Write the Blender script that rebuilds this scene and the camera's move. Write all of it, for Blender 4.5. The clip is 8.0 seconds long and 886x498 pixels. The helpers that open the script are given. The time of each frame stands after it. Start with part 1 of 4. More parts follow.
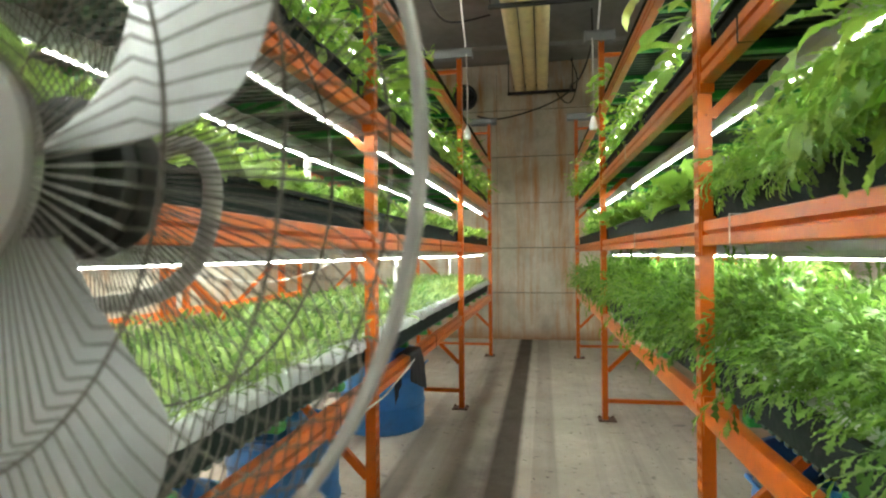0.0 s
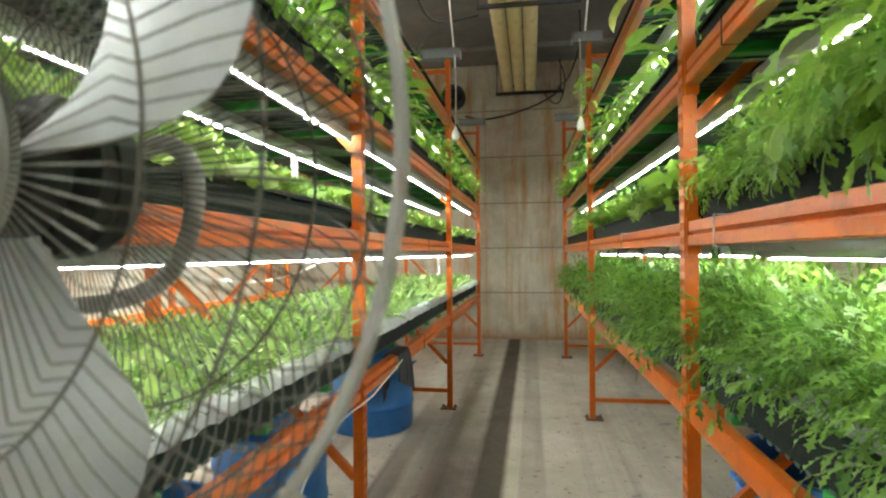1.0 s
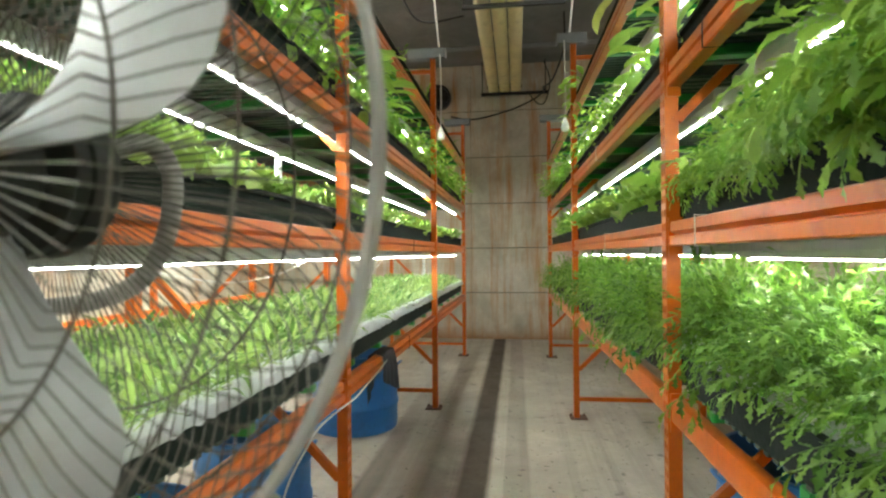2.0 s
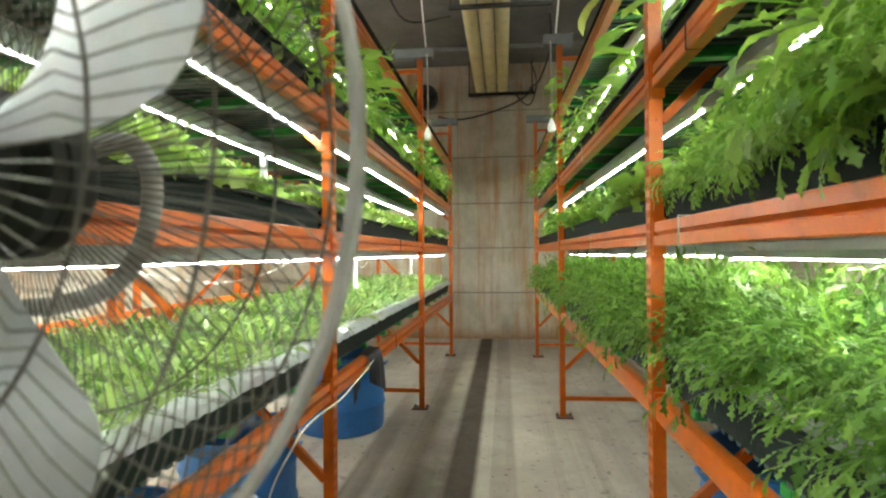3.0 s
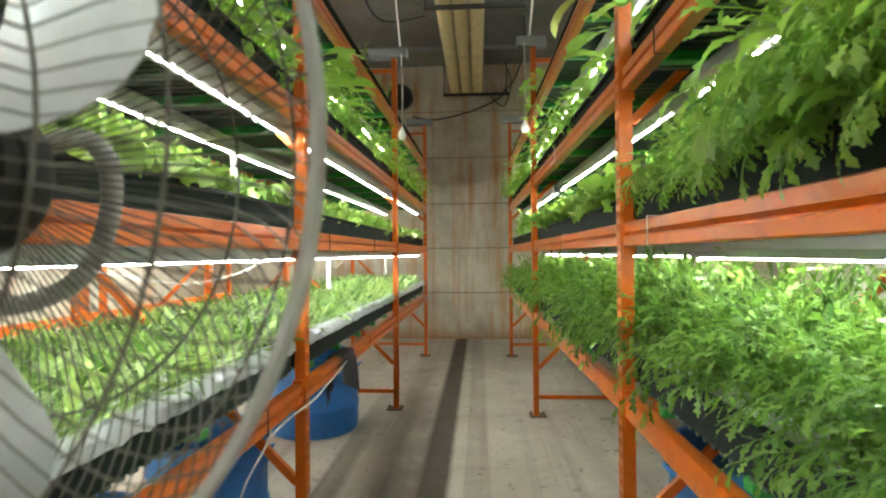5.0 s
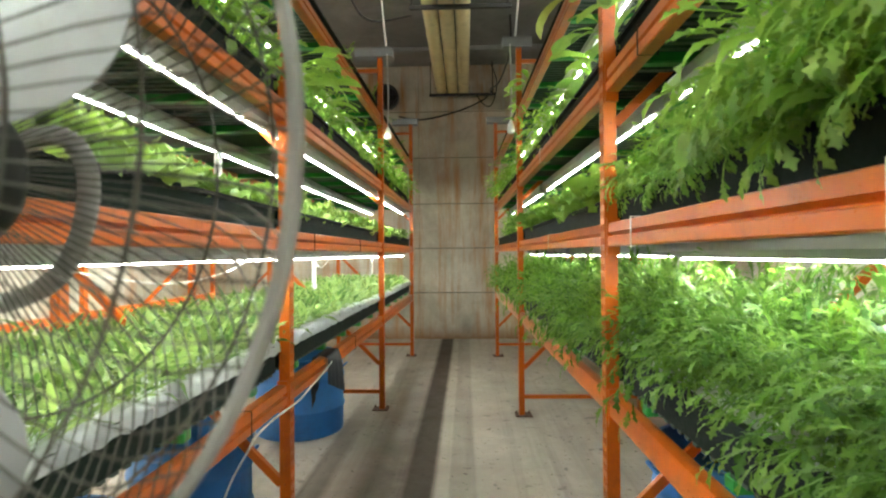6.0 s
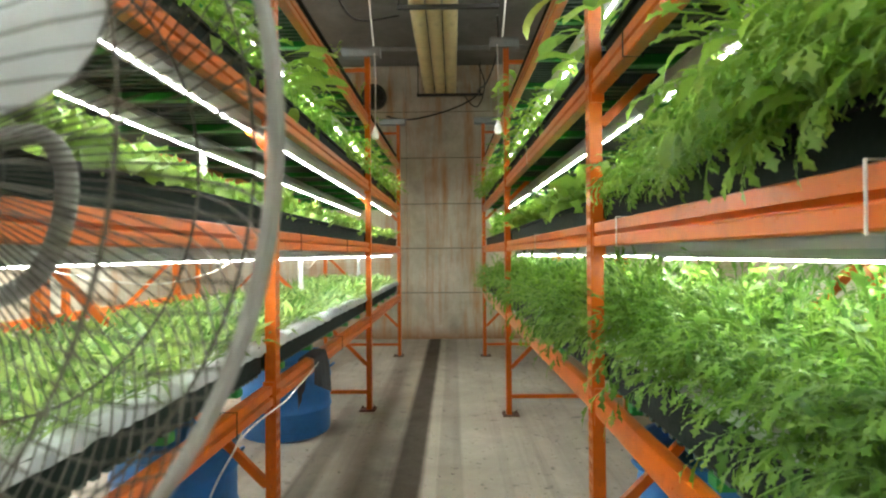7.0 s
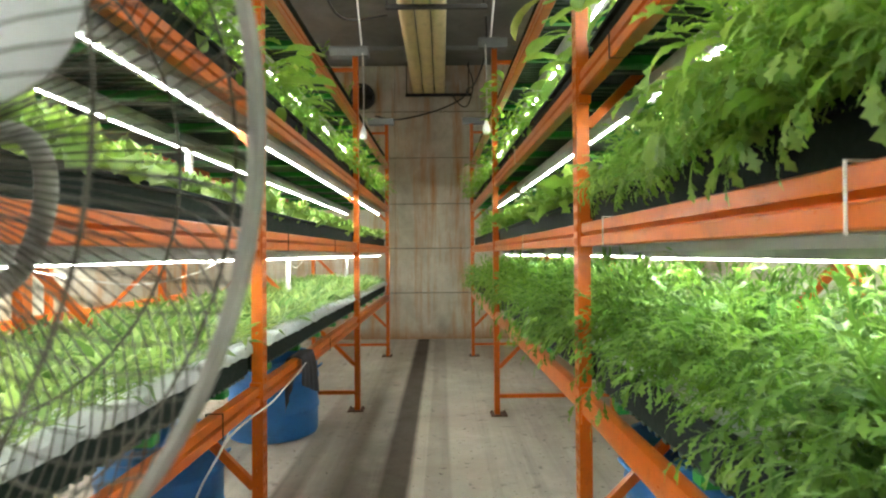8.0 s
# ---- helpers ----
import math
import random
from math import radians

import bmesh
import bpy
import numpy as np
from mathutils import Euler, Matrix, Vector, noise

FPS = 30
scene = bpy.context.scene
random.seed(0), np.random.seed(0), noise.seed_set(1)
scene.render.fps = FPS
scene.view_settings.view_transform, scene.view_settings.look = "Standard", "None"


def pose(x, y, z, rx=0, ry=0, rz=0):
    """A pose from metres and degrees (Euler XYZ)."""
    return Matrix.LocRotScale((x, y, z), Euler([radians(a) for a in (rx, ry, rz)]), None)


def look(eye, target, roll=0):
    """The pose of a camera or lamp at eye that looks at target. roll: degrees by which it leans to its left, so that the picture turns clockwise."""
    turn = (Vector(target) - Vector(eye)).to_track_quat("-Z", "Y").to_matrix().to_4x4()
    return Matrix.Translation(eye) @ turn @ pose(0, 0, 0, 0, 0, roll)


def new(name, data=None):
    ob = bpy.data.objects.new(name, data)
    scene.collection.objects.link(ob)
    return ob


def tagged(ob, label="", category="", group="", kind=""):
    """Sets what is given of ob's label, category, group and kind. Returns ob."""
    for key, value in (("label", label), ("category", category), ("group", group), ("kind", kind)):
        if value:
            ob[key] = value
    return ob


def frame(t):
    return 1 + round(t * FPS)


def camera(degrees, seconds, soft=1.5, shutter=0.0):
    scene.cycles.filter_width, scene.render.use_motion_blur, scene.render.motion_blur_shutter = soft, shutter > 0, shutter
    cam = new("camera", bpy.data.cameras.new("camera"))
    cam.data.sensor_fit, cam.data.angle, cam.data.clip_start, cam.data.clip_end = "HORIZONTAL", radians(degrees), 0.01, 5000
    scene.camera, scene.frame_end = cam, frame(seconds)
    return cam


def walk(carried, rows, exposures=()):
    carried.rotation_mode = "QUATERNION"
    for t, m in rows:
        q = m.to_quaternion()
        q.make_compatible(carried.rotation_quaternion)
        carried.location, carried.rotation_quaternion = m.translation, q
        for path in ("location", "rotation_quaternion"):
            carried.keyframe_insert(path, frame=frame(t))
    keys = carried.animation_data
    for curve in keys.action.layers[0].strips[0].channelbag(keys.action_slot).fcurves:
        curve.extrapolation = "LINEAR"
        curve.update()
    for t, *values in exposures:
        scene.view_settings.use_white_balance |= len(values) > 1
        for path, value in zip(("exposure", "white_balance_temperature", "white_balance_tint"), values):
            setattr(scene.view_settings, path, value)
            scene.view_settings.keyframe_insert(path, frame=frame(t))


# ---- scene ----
cam = camera(77.0, 8.0, soft=2.2)
cam.data.dof.use_dof, cam.data.dof.focus_distance, cam.data.dof.aperture_fstop = True, 3.0, 6.3
PATH = [
    (0, (0.107, 1.457, 1.468), (-0.246, 3.426, 1.4875), -0.45),
    (0.5, (0.109, 1.457, 1.468), (-0.226, 3.428, 1.4873), -0.45),
    (1, (0.1115, 1.457, 1.468), (-0.2015, 3.431, 1.4871), -0.45),
    (1.5, (0.114, 1.457, 1.468), (-0.173, 3.436, 1.487), -0.45),
    (3, (0.1205, 1.458, 1.468), (-0.0965, 3.446, 1.4866), -0.45),
    (3.5, (0.1225, 1.458, 1.468), (-0.072, 3.449, 1.4863), -0.45),
    (4, (0.1245, 1.458, 1.4677), (-0.0487, 3.450, 1.486), -0.45),
    (4.5, (0.1265, 1.458, 1.4675), (-0.0255, 3.452, 1.486), -0.45),
    (6, (0.1325, 1.4585, 1.467), (0.0527, 3.457, 1.4855), -0.45),
    (6.5, (0.1345, 1.459, 1.467), (0.0768, 3.458, 1.4855), -0.45),
    (7, (0.1363, 1.459, 1.467), (0.1002, 3.458, 1.4855), -0.45),
    (7.5, (0.1381, 1.459, 1.467), (0.1236, 3.459, 1.4852), -0.45),
    (8, (0.140, 1.459, 1.4665), (0.1443, 3.459, 1.485), -0.45),
]
walk(cam, [(t, look(eye, target, roll)) for t, eye, target, roll in PATH], exposures=[(0, 0.13, 6300, 13), (8, 0.12, 6300, 13)])

# ---------------------------------------------------------------- world
world = bpy.data.worlds.new("world")
scene.world = world
world.use_nodes = True
world.node_tree.nodes["Background"].inputs[0].default_value = (0.9, 0.95, 1.0, 1)
world.node_tree.nodes["Background"].inputs[1].default_value = 0.02
LED_POWER = 240.0


# ---------------------------------------------------------------- materials
def mat_base(name):
    m = bpy.data.materials.new(name)
    m.use_nodes = True
    nt = m.node_tree
    return m, nt, nt.nodes["Principled BSDF"]


def node(nt, kind, **inputs):
    n = nt.nodes.new(kind)
    for k, v in inputs.items():
        n.inputs[k.replace("_", " ")].default_value = v
    return n


def coords(nt, which="Object"):
    return nt.nodes.new("ShaderNodeTexCoord").outputs[which]


def noise_tex(nt, vec, scale, detail=4.0, rough=0.6, stretch=None):
    mp = nt.nodes.new("ShaderNodeMapping")
    if stretch:
        mp.inputs["Scale"].default_value = stretch
    else:
        mp.inputs["Rotation"].default_value = (0.55, 0.35, 0.75)
    nt.links.new(vec, mp.inputs["Vector"])
    vec = mp.outputs[0]
    n = node(nt, "ShaderNodeTexNoise", Scale=scale, Detail=detail, Roughness=rough, Distortion=0.35)
    nt.links.new(vec, n.inputs["Vector"])
    return n.outputs["Fac"]


def ramp(nt, fac, stops):
    r = nt.nodes.new("ShaderNodeValToRGB")
    el = r.color_ramp.elements
    while len(el) < len(stops):
        el.new(0.5)
    for e, (p, c) in zip(el, stops):
        e.position = p
        e.color = (*c, 1) if len(c) == 3 else c
    nt.links.new(fac, r.inputs[0])
    return r.outputs[0]


def mix(nt, fac, a, b, mode="MIX"):
    n = nt.nodes.new("ShaderNodeMix")
    n.data_type, n.blend_type = "RGBA", mode
    for sock, v in ((n.inputs[0], fac), (n.inputs[6], a), (n.inputs[7], b)):
        if hasattr(v, "is_linked"):
            nt.links.new(v, sock)
        elif isinstance(v, (int, float)):
            sock.default_value = v
        else:
            sock.default_value = (*v, 1)
    return n.outputs[2]


def bump(nt, bsdf, height, strength=0.3, distance=0.002):
    b = node(nt, "ShaderNodeBump", Strength=strength, Distance=distance)
    nt.links.new(height, b.inputs["Height"])
    nt.links.new(b.outputs[0], bsdf.inputs["Normal"])


def paint(name, colour, worn, rough=0.4, wear=0.66, grime=(0.03, 0.02, 0.015), metal=0.0, scale=14.0, gloss=0.5, relief=0.12):
    """Painted or coated surface: small tone drift, grime and scuffs."""
    m, nt, b = mat_base(name)
    v = coords(nt)
    n1 = noise_tex(nt, v, scale * 0.25, 5)
    n2 = noise_tex(nt, v, scale * 4, 6, 0.7)
    tone = mix(nt, n1, [c * 0.86 for c in colour], [min(1, c * 1.1) for c in colour])
    scuff = ramp(nt, n2, [(wear, (0, 0, 0)), (wear + 0.05, (1, 1, 1))])
    tone = mix(nt, scuff, tone, worn)
    dirt = ramp(nt, noise_tex(nt, v, scale * 0.6, 8, 0.75), [(0.5, (0, 0, 0)), (0.85, (0.7, 0.7, 0.7))])
    tone = mix(nt, dirt, tone, grime)
    nt.links.new(tone, b.inputs["Base Color"])
    r = nt.nodes.new("ShaderNodeMapRange")
    r.inputs["To Min"].default_value, r.inputs["To Max"].default_value = rough * 0.75, min(1, rough * 1.4)
    nt.links.new(n2, r.inputs[0])
    nt.links.new(r.outputs[0], b.inputs["Roughness"])
    b.inputs["Metallic"].default_value = metal
    b.inputs["Specular IOR Level"].default_value = gloss
    bump(nt, b, n2, relief, 0.001)
    return m


M_ORANGE = paint("orange_enamel", (0.49, 0.102, 0.004), (0.32, 0.045, 0.004), 0.28, 0.72, gloss=0.3, relief=0.012)
M_TRAY = paint("black_green_plastic", (0.006, 0.012, 0.009), (0.012, 0.018, 0.015), 0.7, 0.7, (0.015, 0.016, 0.013), gloss=0.15)
M_GREENBAR = paint("green_enamel", (0.012, 0.20, 0.03), (0.04, 0.14, 0.05), 0.4)
M_SLAT = paint("dark_slat_paint", (0.02, 0.045, 0.03), (0.04, 0.06, 0.05), 0.5)
M_HOUSING = paint("grey_aluminium_housing", (0.42, 0.43, 0.41), (0.5, 0.5, 0.48), 0.42, 0.72, (0.15, 0.15, 0.13), 0.35)
M_GALV = paint("galvanised_sheet", (0.20, 0.21, 0.21), (0.28, 0.28, 0.28), 0.5, 0.7, (0.1, 0.1, 0.09), 0.4)
M_WHITE = paint("white_plastic", (0.78, 0.79, 0.78), (0.6, 0.6, 0.58), 0.45, 0.74, (0.35, 0.33, 0.28))
M_FILM = paint("white_film", (0.62, 0.65, 0.66), (0.55, 0.58, 0.58), 0.35, 0.66, (0.22, 0.24, 0.18))
M_BLUE = paint("blue_drum_plastic", (0.02, 0.15, 0.42), (0.10, 0.26, 0.5), 0.42, 0.7, (0.02, 0.04, 0.08))
M_FAN = paint("grey_fan_enamel", (0.21, 0.205, 0.185), (0.15, 0.145, 0.125), 0.45, 0.7, (0.12, 0.1, 0.07), 0.0, 40)
M_WIRE = paint("dull_zinc_wire", (0.062, 0.058, 0.043), (0.035, 0.032, 0.024), 0.42, 0.62, (0.06, 0.05, 0.035), 0.35, 60)
M_MOTOR = paint("dark_motor_casing", (0.014, 0.016, 0.012), (0.03, 0.03, 0.026), 0.55, gloss=0.25)
M_BLADE = paint("grey_blade_metal", (0.27, 0.285, 0.28), (0.22, 0.23, 0.22), 0.4, 0.7, (0.2, 0.19, 0.17), 0.25, 20)
M_BLACK = paint("black_rubber", (0.012, 0.012, 0.012), (0.03, 0.03, 0.03), 0.55)
M_CABLE = paint("white_cable_sheath", (0.62, 0.61, 0.57), (0.4, 0.39, 0.36), 0.5)
M_PIPE = paint("cream_pipe_jacket", (0.80, 0.69, 0.38), (0.6, 0.48, 0.24), 0.55, 0.68, (0.25, 0.18, 0.08))
M_CLOTH = paint("charcoal_cloth", (0.055, 0.055, 0.06), (0.08, 0.08, 0.085), 0.95, 0.6)
M_STEEL = paint("rusty_steel_plate", (0.10, 0.045, 0.025), (0.05, 0.03, 0.02), 0.7)


def led_mat(name, colour, power):
    m, nt, b = mat_base(name)
    b.inputs["Base Color"].default_value = (0.9, 0.9, 0.9, 1)
    b.inputs["Emission Color"].default_value = (*colour, 1)
    b.inputs["Emission Strength"].default_value = power
    return m


M_LED = led_mat("led_tube", (0.93, 1.0, 0.87), LED_POWER)
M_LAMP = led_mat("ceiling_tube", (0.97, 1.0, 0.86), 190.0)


def concrete(name, wall):
    m, nt, b = mat_base(name)
    v = coords(nt)
    big = noise_tex(nt, v, 0.9, 6, 0.65)
    mid = noise_tex(nt, v, 5, 8, 0.7)
    fine = noise_tex(nt, v, 60, 6, 0.7)
    if wall:
        base = ramp(nt, big, [(0.3, (0.34, 0.31, 0.25)), (0.5, (0.51, 0.475, 0.39)), (0.72, (0.65, 0.61, 0.52))])
    else:
        base = ramp(nt, big, [(0.3, (0.35, 0.312, 0.262)), (0.5, (0.45, 0.408, 0.347)), (0.72, (0.54, 0.495, 0.43))])
    base = mix(nt, 0.55, base, ramp(nt, mid, [(0.35, (0.70, 0.67, 0.63)), (0.65, (1.0, 0.98, 0.95))]), "MULTIPLY")
    if wall:
        # rust runs down the wall in uneven vertical streaks
        st = noise_tex(nt, v, 1.0, 7, 0.7, (3.6, 1, 0.28))
        st2 = noise_tex(nt, v, 1.0, 6, 0.75, (11, 1, 0.9))
        rust = ramp(nt, st, [(0.47, (0, 0, 0)), (0.62, (0.95, 0.95, 0.95))])
        rust = mix(nt, 1.0, rust, ramp(nt, st2, [(0.35, (0.15, 0.15, 0.15)), (0.6, (1, 1, 1))]), "MULTIPLY")
        base = mix(nt, rust, base, (0.40, 0.19, 0.065))
        pale = ramp(nt, noise_tex(nt, v, 1.0, 6, 0.7, (9, 1, 0.3)), [(0.62, (0, 0, 0)), (0.74, (0.35, 0.35, 0.35))])
        base = mix(nt, pale, base, (0.5, 0.47, 0.42))
        # rusty splash line along the foot of the wall
        sep = nt.nodes.new("ShaderNodeSeparateXYZ")
        nt.links.new(v, sep.inputs[0])
        foot = nt.nodes.new("ShaderNodeMath")
        foot.operation = "MULTIPLY_ADD"
        nt.links.new(noise_tex(nt, v, 4.0, 5, 0.6), foot.inputs[0])
        foot.inputs[1].default_value = 0.22
        nt.links.new(sep.outputs[2], foot.inputs[2])
        base = mix(nt, ramp(nt, foot.outputs[0], [(0.12, (0.85, 0.85, 0.85)), (0.34, (0, 0, 0))]), base, (0.26, 0.13, 0.055))
        b.inputs["Roughness"].default_value = 0.9
    else:
        # trodden dirt, wheel marks along the aisle and one dark damp run
        sep = nt.nodes.new("ShaderNodeSeparateXYZ")
        nt.links.new(v, sep.inputs[0])
        wob = nt.nodes.new("ShaderNodeMath")
        wob.operation = "MULTIPLY_ADD"
        nt.links.new(noise_tex(nt, v, 3.5, 4), wob.inputs[0])
        wob.inputs[1].default_value = 0.024
        nt.links.new(sep.outputs[0], wob.inputs[2])
        mr = nt.nodes.new("ShaderNodeMapRange")
        mr.inputs["From Min"].default_value, mr.inputs["From Max"].default_value = -1, 1
        nt.links.new(wob.outputs[0], mr.inputs[0])
        run = ramp(nt, mr.outputs[0], [(0.355, (0, 0, 0)), (0.38, (0.93, 0.93, 0.93)), (0.456, (0.95, 0.95, 0.95)), (0.478, (0.04, 0.04, 0.04)), (0.512, (0.04, 0.04, 0.04)), (0.522, (0.26, 0.26, 0.26)), (0.595, (0.22, 0.22, 0.22)), (0.608, (0, 0, 0))])
        # old brown spill beside the run and rack shade, fading out along the aisle
        # outer band, 0.035 to 0.145: the left rack's shade painted into the colour
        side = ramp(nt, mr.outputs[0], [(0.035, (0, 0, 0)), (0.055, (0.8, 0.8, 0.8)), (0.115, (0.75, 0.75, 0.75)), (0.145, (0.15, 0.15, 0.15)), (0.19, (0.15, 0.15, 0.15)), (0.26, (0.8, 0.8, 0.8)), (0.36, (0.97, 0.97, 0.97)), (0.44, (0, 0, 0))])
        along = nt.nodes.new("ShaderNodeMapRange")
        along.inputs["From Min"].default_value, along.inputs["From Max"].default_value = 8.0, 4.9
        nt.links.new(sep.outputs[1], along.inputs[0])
        spill_and_shade = mix(nt, 1.0, side, along.outputs[0], "MULTIPLY")
        spill_and_shade = mix(nt, 1.0, spill_and_shade, ramp(nt, noise_tex(nt, v, 2.4, 6, 0.65), [(0.30, (0.72, 0.72, 0.72)), (0.55, (1, 1, 1))]), "MULTIPLY")
        base = mix(nt, spill_and_shade, base, (0.055, 0.038, 0.025))
        tracks = ramp(nt, noise_tex(nt, v, 1.0, 5, 0.6, (7, 0.12, 1)), [(0.5, (0, 0, 0)), (0.7, (0.55, 0.55, 0.55))])
        base = mix(nt, tracks, base, (0.24, 0.205, 0.17))
        spots = ramp(nt, noise_tex(nt, v, 9, 3, 0.5), [(0.64, (0, 0, 0)), (0.70, (0.6, 0.6, 0.6))])
        base = mix(nt, spots, base, (0.15, 0.13, 0.11))
        specks = ramp(nt, noise_tex(nt, v, 26, 2, 0.5), [(0.68, (0, 0, 0)), (0.72, (0.8, 0.8, 0.8))])
        base = mix(nt, specks, base, (0.09, 0.075, 0.06))
        base = mix(nt, run, base, (0.030, 0.018, 0.009))
        b.inputs["Specular IOR Level"].default_value = 0.25
        rr = ramp(nt, mid, [(0.3, (0.60, 0.60, 0.60)), (0.7, (0.85, 0.85, 0.85))])
        nt.links.new(rr, b.inputs["Roughness"])
    nt.links.new(base, b.inputs["Base Color"])
    bump(nt, b, mix(nt, 0.5, mid, fine), 0.35, 0.006)
    return m


M_WALL = concrete("stained_concrete", True)
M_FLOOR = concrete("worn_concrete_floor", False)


def ceiling_mat():
    m, nt, b = mat_base("grey_concrete_soffit")
    v = coords(nt)
    c = ramp(nt, noise_tex(nt, v, 1.2, 8, 0.7), [(0.3, (0.14, 0.14, 0.135)), (0.7, (0.25, 0.25, 0.24))])
    nt.links.new(c, b.inputs["Base Color"])
    b.inputs["Roughness"].default_value = 0.9
    bump(nt, b, noise_tex(nt, v, 25, 6), 0.3, 0.005)
    return m


M_CEIL = ceiling_mat()
M_JOINT = paint("grimy_joint_mortar", (0.15, 0.135, 0.10), (0.20, 0.15, 0.09), 0.9, 0.55)


def leaf_mat(name, dark, light, thin=0.46):
    m, nt, b = mat_base(name)
    geo = nt.nodes.new("ShaderNodeNewGeometry")
    info = nt.nodes.new("ShaderNodeObjectInfo")
    isl = mix(nt, geo.outputs["Random Per Island"], dark, light)
    per = mix(nt, info.outputs["Random"], (0.78, 0.82, 0.8), (1.12, 1.06, 0.95))
    col = mix(nt, 1.0, isl, per, "MULTIPLY")
    v = coords(nt)
    blot = noise_tex(nt, v, 45, 4, 0.6)
    col = mix(nt, 0.35, col, ramp(nt, blot, [(0.3, (0.55, 0.6, 0.5)), (0.7, (1.25, 1.2, 1.1))]), "MULTIPLY")
    nt.links.new(col, b.inputs["Base Color"])
    b.inputs["Roughness"].default_value = 0.42
    b.inputs["Specular IOR Level"].default_value = 0.4
    bump(nt, b, noise_tex(nt, v, 120, 3), 0.4, 0.002)
    tr = nt.nodes.new("ShaderNodeBsdfTranslucent")
    nt.links.new(mix(nt, 1.0, col, (1.35, 1.4, 0.8), "MULTIPLY"), tr.inputs[0])
    ms = nt.nodes.new("ShaderNodeMixShader")
    ms.inputs[0].default_value = thin
    out = nt.nodes["Material Output"]
    nt.links.new(b.outputs[0], ms.inputs[1])
    nt.links.new(tr.outputs[0], ms.inputs[2])
    nt.links.new(ms.outputs[0], out.inputs[0])
    return m


M_MIZUNA = leaf_mat("mizuna_leaf", (0.05, 0.125, 0.02), (0.21, 0.36, 0.09))
M_LETTUCE = leaf_mat("lettuce_leaf", (0.17, 0.30, 0.07), (0.32, 0.45, 0.15))
M_SPROUT = leaf_mat("seedling_leaf", (0.08, 0.165, 0.045), (0.32, 0.42, 0.18))
M_BROAD = leaf_mat("broad_leaf", (0.11, 0.235, 0.045), (0.32, 0.48, 0.15), 0.56)
M_PALE = leaf_mat("pale_wilted_leaf", (0.38, 0.45, 0.14), (0.48, 0.52, 0.2))


# ---------------------------------------------------------------- mesh helpers
def finish(name, bm, material, smooth=False):
    me = bpy.data.meshes.new(name)
    bmesh.ops.recalc_face_normals(bm, faces=bm.faces)
    bm.to_mesh(me)
    bm.free()
    me.materials.append(material)
    if smooth:
        me.shade_smooth()
        me.set_sharp_from_angle(angle=radians(40))
    return me


def part(name, bm, material, parent=None, label="", smooth=False):
    ob = new(name, finish(name, bm, material, smooth))
    ob.parent = parent
    return tagged(ob, label) if label else ob


def empty(name, m=None):
    ob = new(name)
    ob.empty_display_size = 0.1
    if m is not None:
        ob.matrix_basis = m
    return ob


def box(bm, x0, x1, y0, y1, z0, z1, bevel=0.0):
    r = bmesh.ops.create_cube(bm, size=1.0)
    for v in r["verts"]:
        v.co = Vector(((x0 + x1) / 2 + v.co.x * (x1 - x0), (y0 + y1) / 2 + v.co.y * (y1 - y0), (z0 + z1) / 2 + v.co.z * (z1 - z0)))
    if bevel:
        es = list({e for v in r["verts"] for e in v.link_edges})
        bmesh.ops.bevel(bm, geom=es, offset=bevel, segments=2, affect="EDGES")
    return bm


def one_box(*a, bevel=0.0):
    return box(bmesh.new(), *a, bevel=bevel)


def tube(bm, pts, radius, sides=8, closed=False, caps=True):
    """A round bar along a chain of points."""
    pts = [Vector(p) for p in pts]
    n = len(pts)
    rad = radius if hasattr(radius, "__len__") else [radius] * n
    rings, ref = [], None
    for i, p in enumerate(pts):
        a = pts[(i - 1) % n] if (closed or i) else p
        b = pts[(i + 1) % n] if (closed or i < n - 1) else p
        d = (b - a).normalized()
        if ref is None:
            ref = d.orthogonal().normalized()
        ref = (ref - d * ref.dot(d)).normalized()
        s = d.cross(ref)
        rings.append([bm.verts.new(p + (ref * math.cos(k * math.tau / sides) + s * math.sin(k * math.tau / sides)) * rad[i]) for k in range(sides)])
    m = n if closed else n - 1
    for i in range(m):
        A, B = rings[i], rings[(i + 1) % n]
        shift = 0
        if closed and i == n - 1:
            shift = min(range(sides), key=lambda q: (A[0].co - B[q].co).length)
        for k in range(sides):
            bm.faces.new((A[k], A[(k + 1) % sides], B[(k + 1 + shift) % sides], B[(k + shift) % sides]))
    if caps and not closed:
        bm.faces.new(rings[0][::-1])
        bm.faces.new(rings[-1])
    return bm


def prism(bm, profile, y0, y1, flip=1, ox=0.0, oz=0.0):
    """A closed (x, z) outline drawn out along y."""
    A = [bm.verts.new((ox + flip * x, y0, oz + z)) for x, z in profile]
    B = [bm.verts.new((ox + flip * x, y1, oz + z)) for x, z in profile]
    n = len(A)
    for i in range(n):
        bm.faces.new((A[i], A[(i + 1) % n], B[(i + 1) % n], B[i]))
    bm.faces.new(A)
    bm.faces.new(B[::-1])
    return bm


def lathe(bm, profile, sides=32, centre=(0, 0, 0), cap_start=True, cap_end=True):
    """Turns (radius, z) points round the z axis."""
    rings = []
    for r, z in profile:
        rings.append([bm.verts.new((centre[0] + r * math.cos(k * math.tau / sides), centre[1] + r * math.sin(k * math.tau / sides), centre[2] + z)) for k in range(sides)])
    for A, B in zip(rings, rings[1:]):
        for k in range(sides):
            bm.faces.new((A[k], A[(k + 1) % sides], B[(k + 1) % sides], B[k]))
    if cap_start:
        bm.faces.new(rings[0][::-1])
    if cap_end:
        bm.faces.new(rings[-1])
    return bm


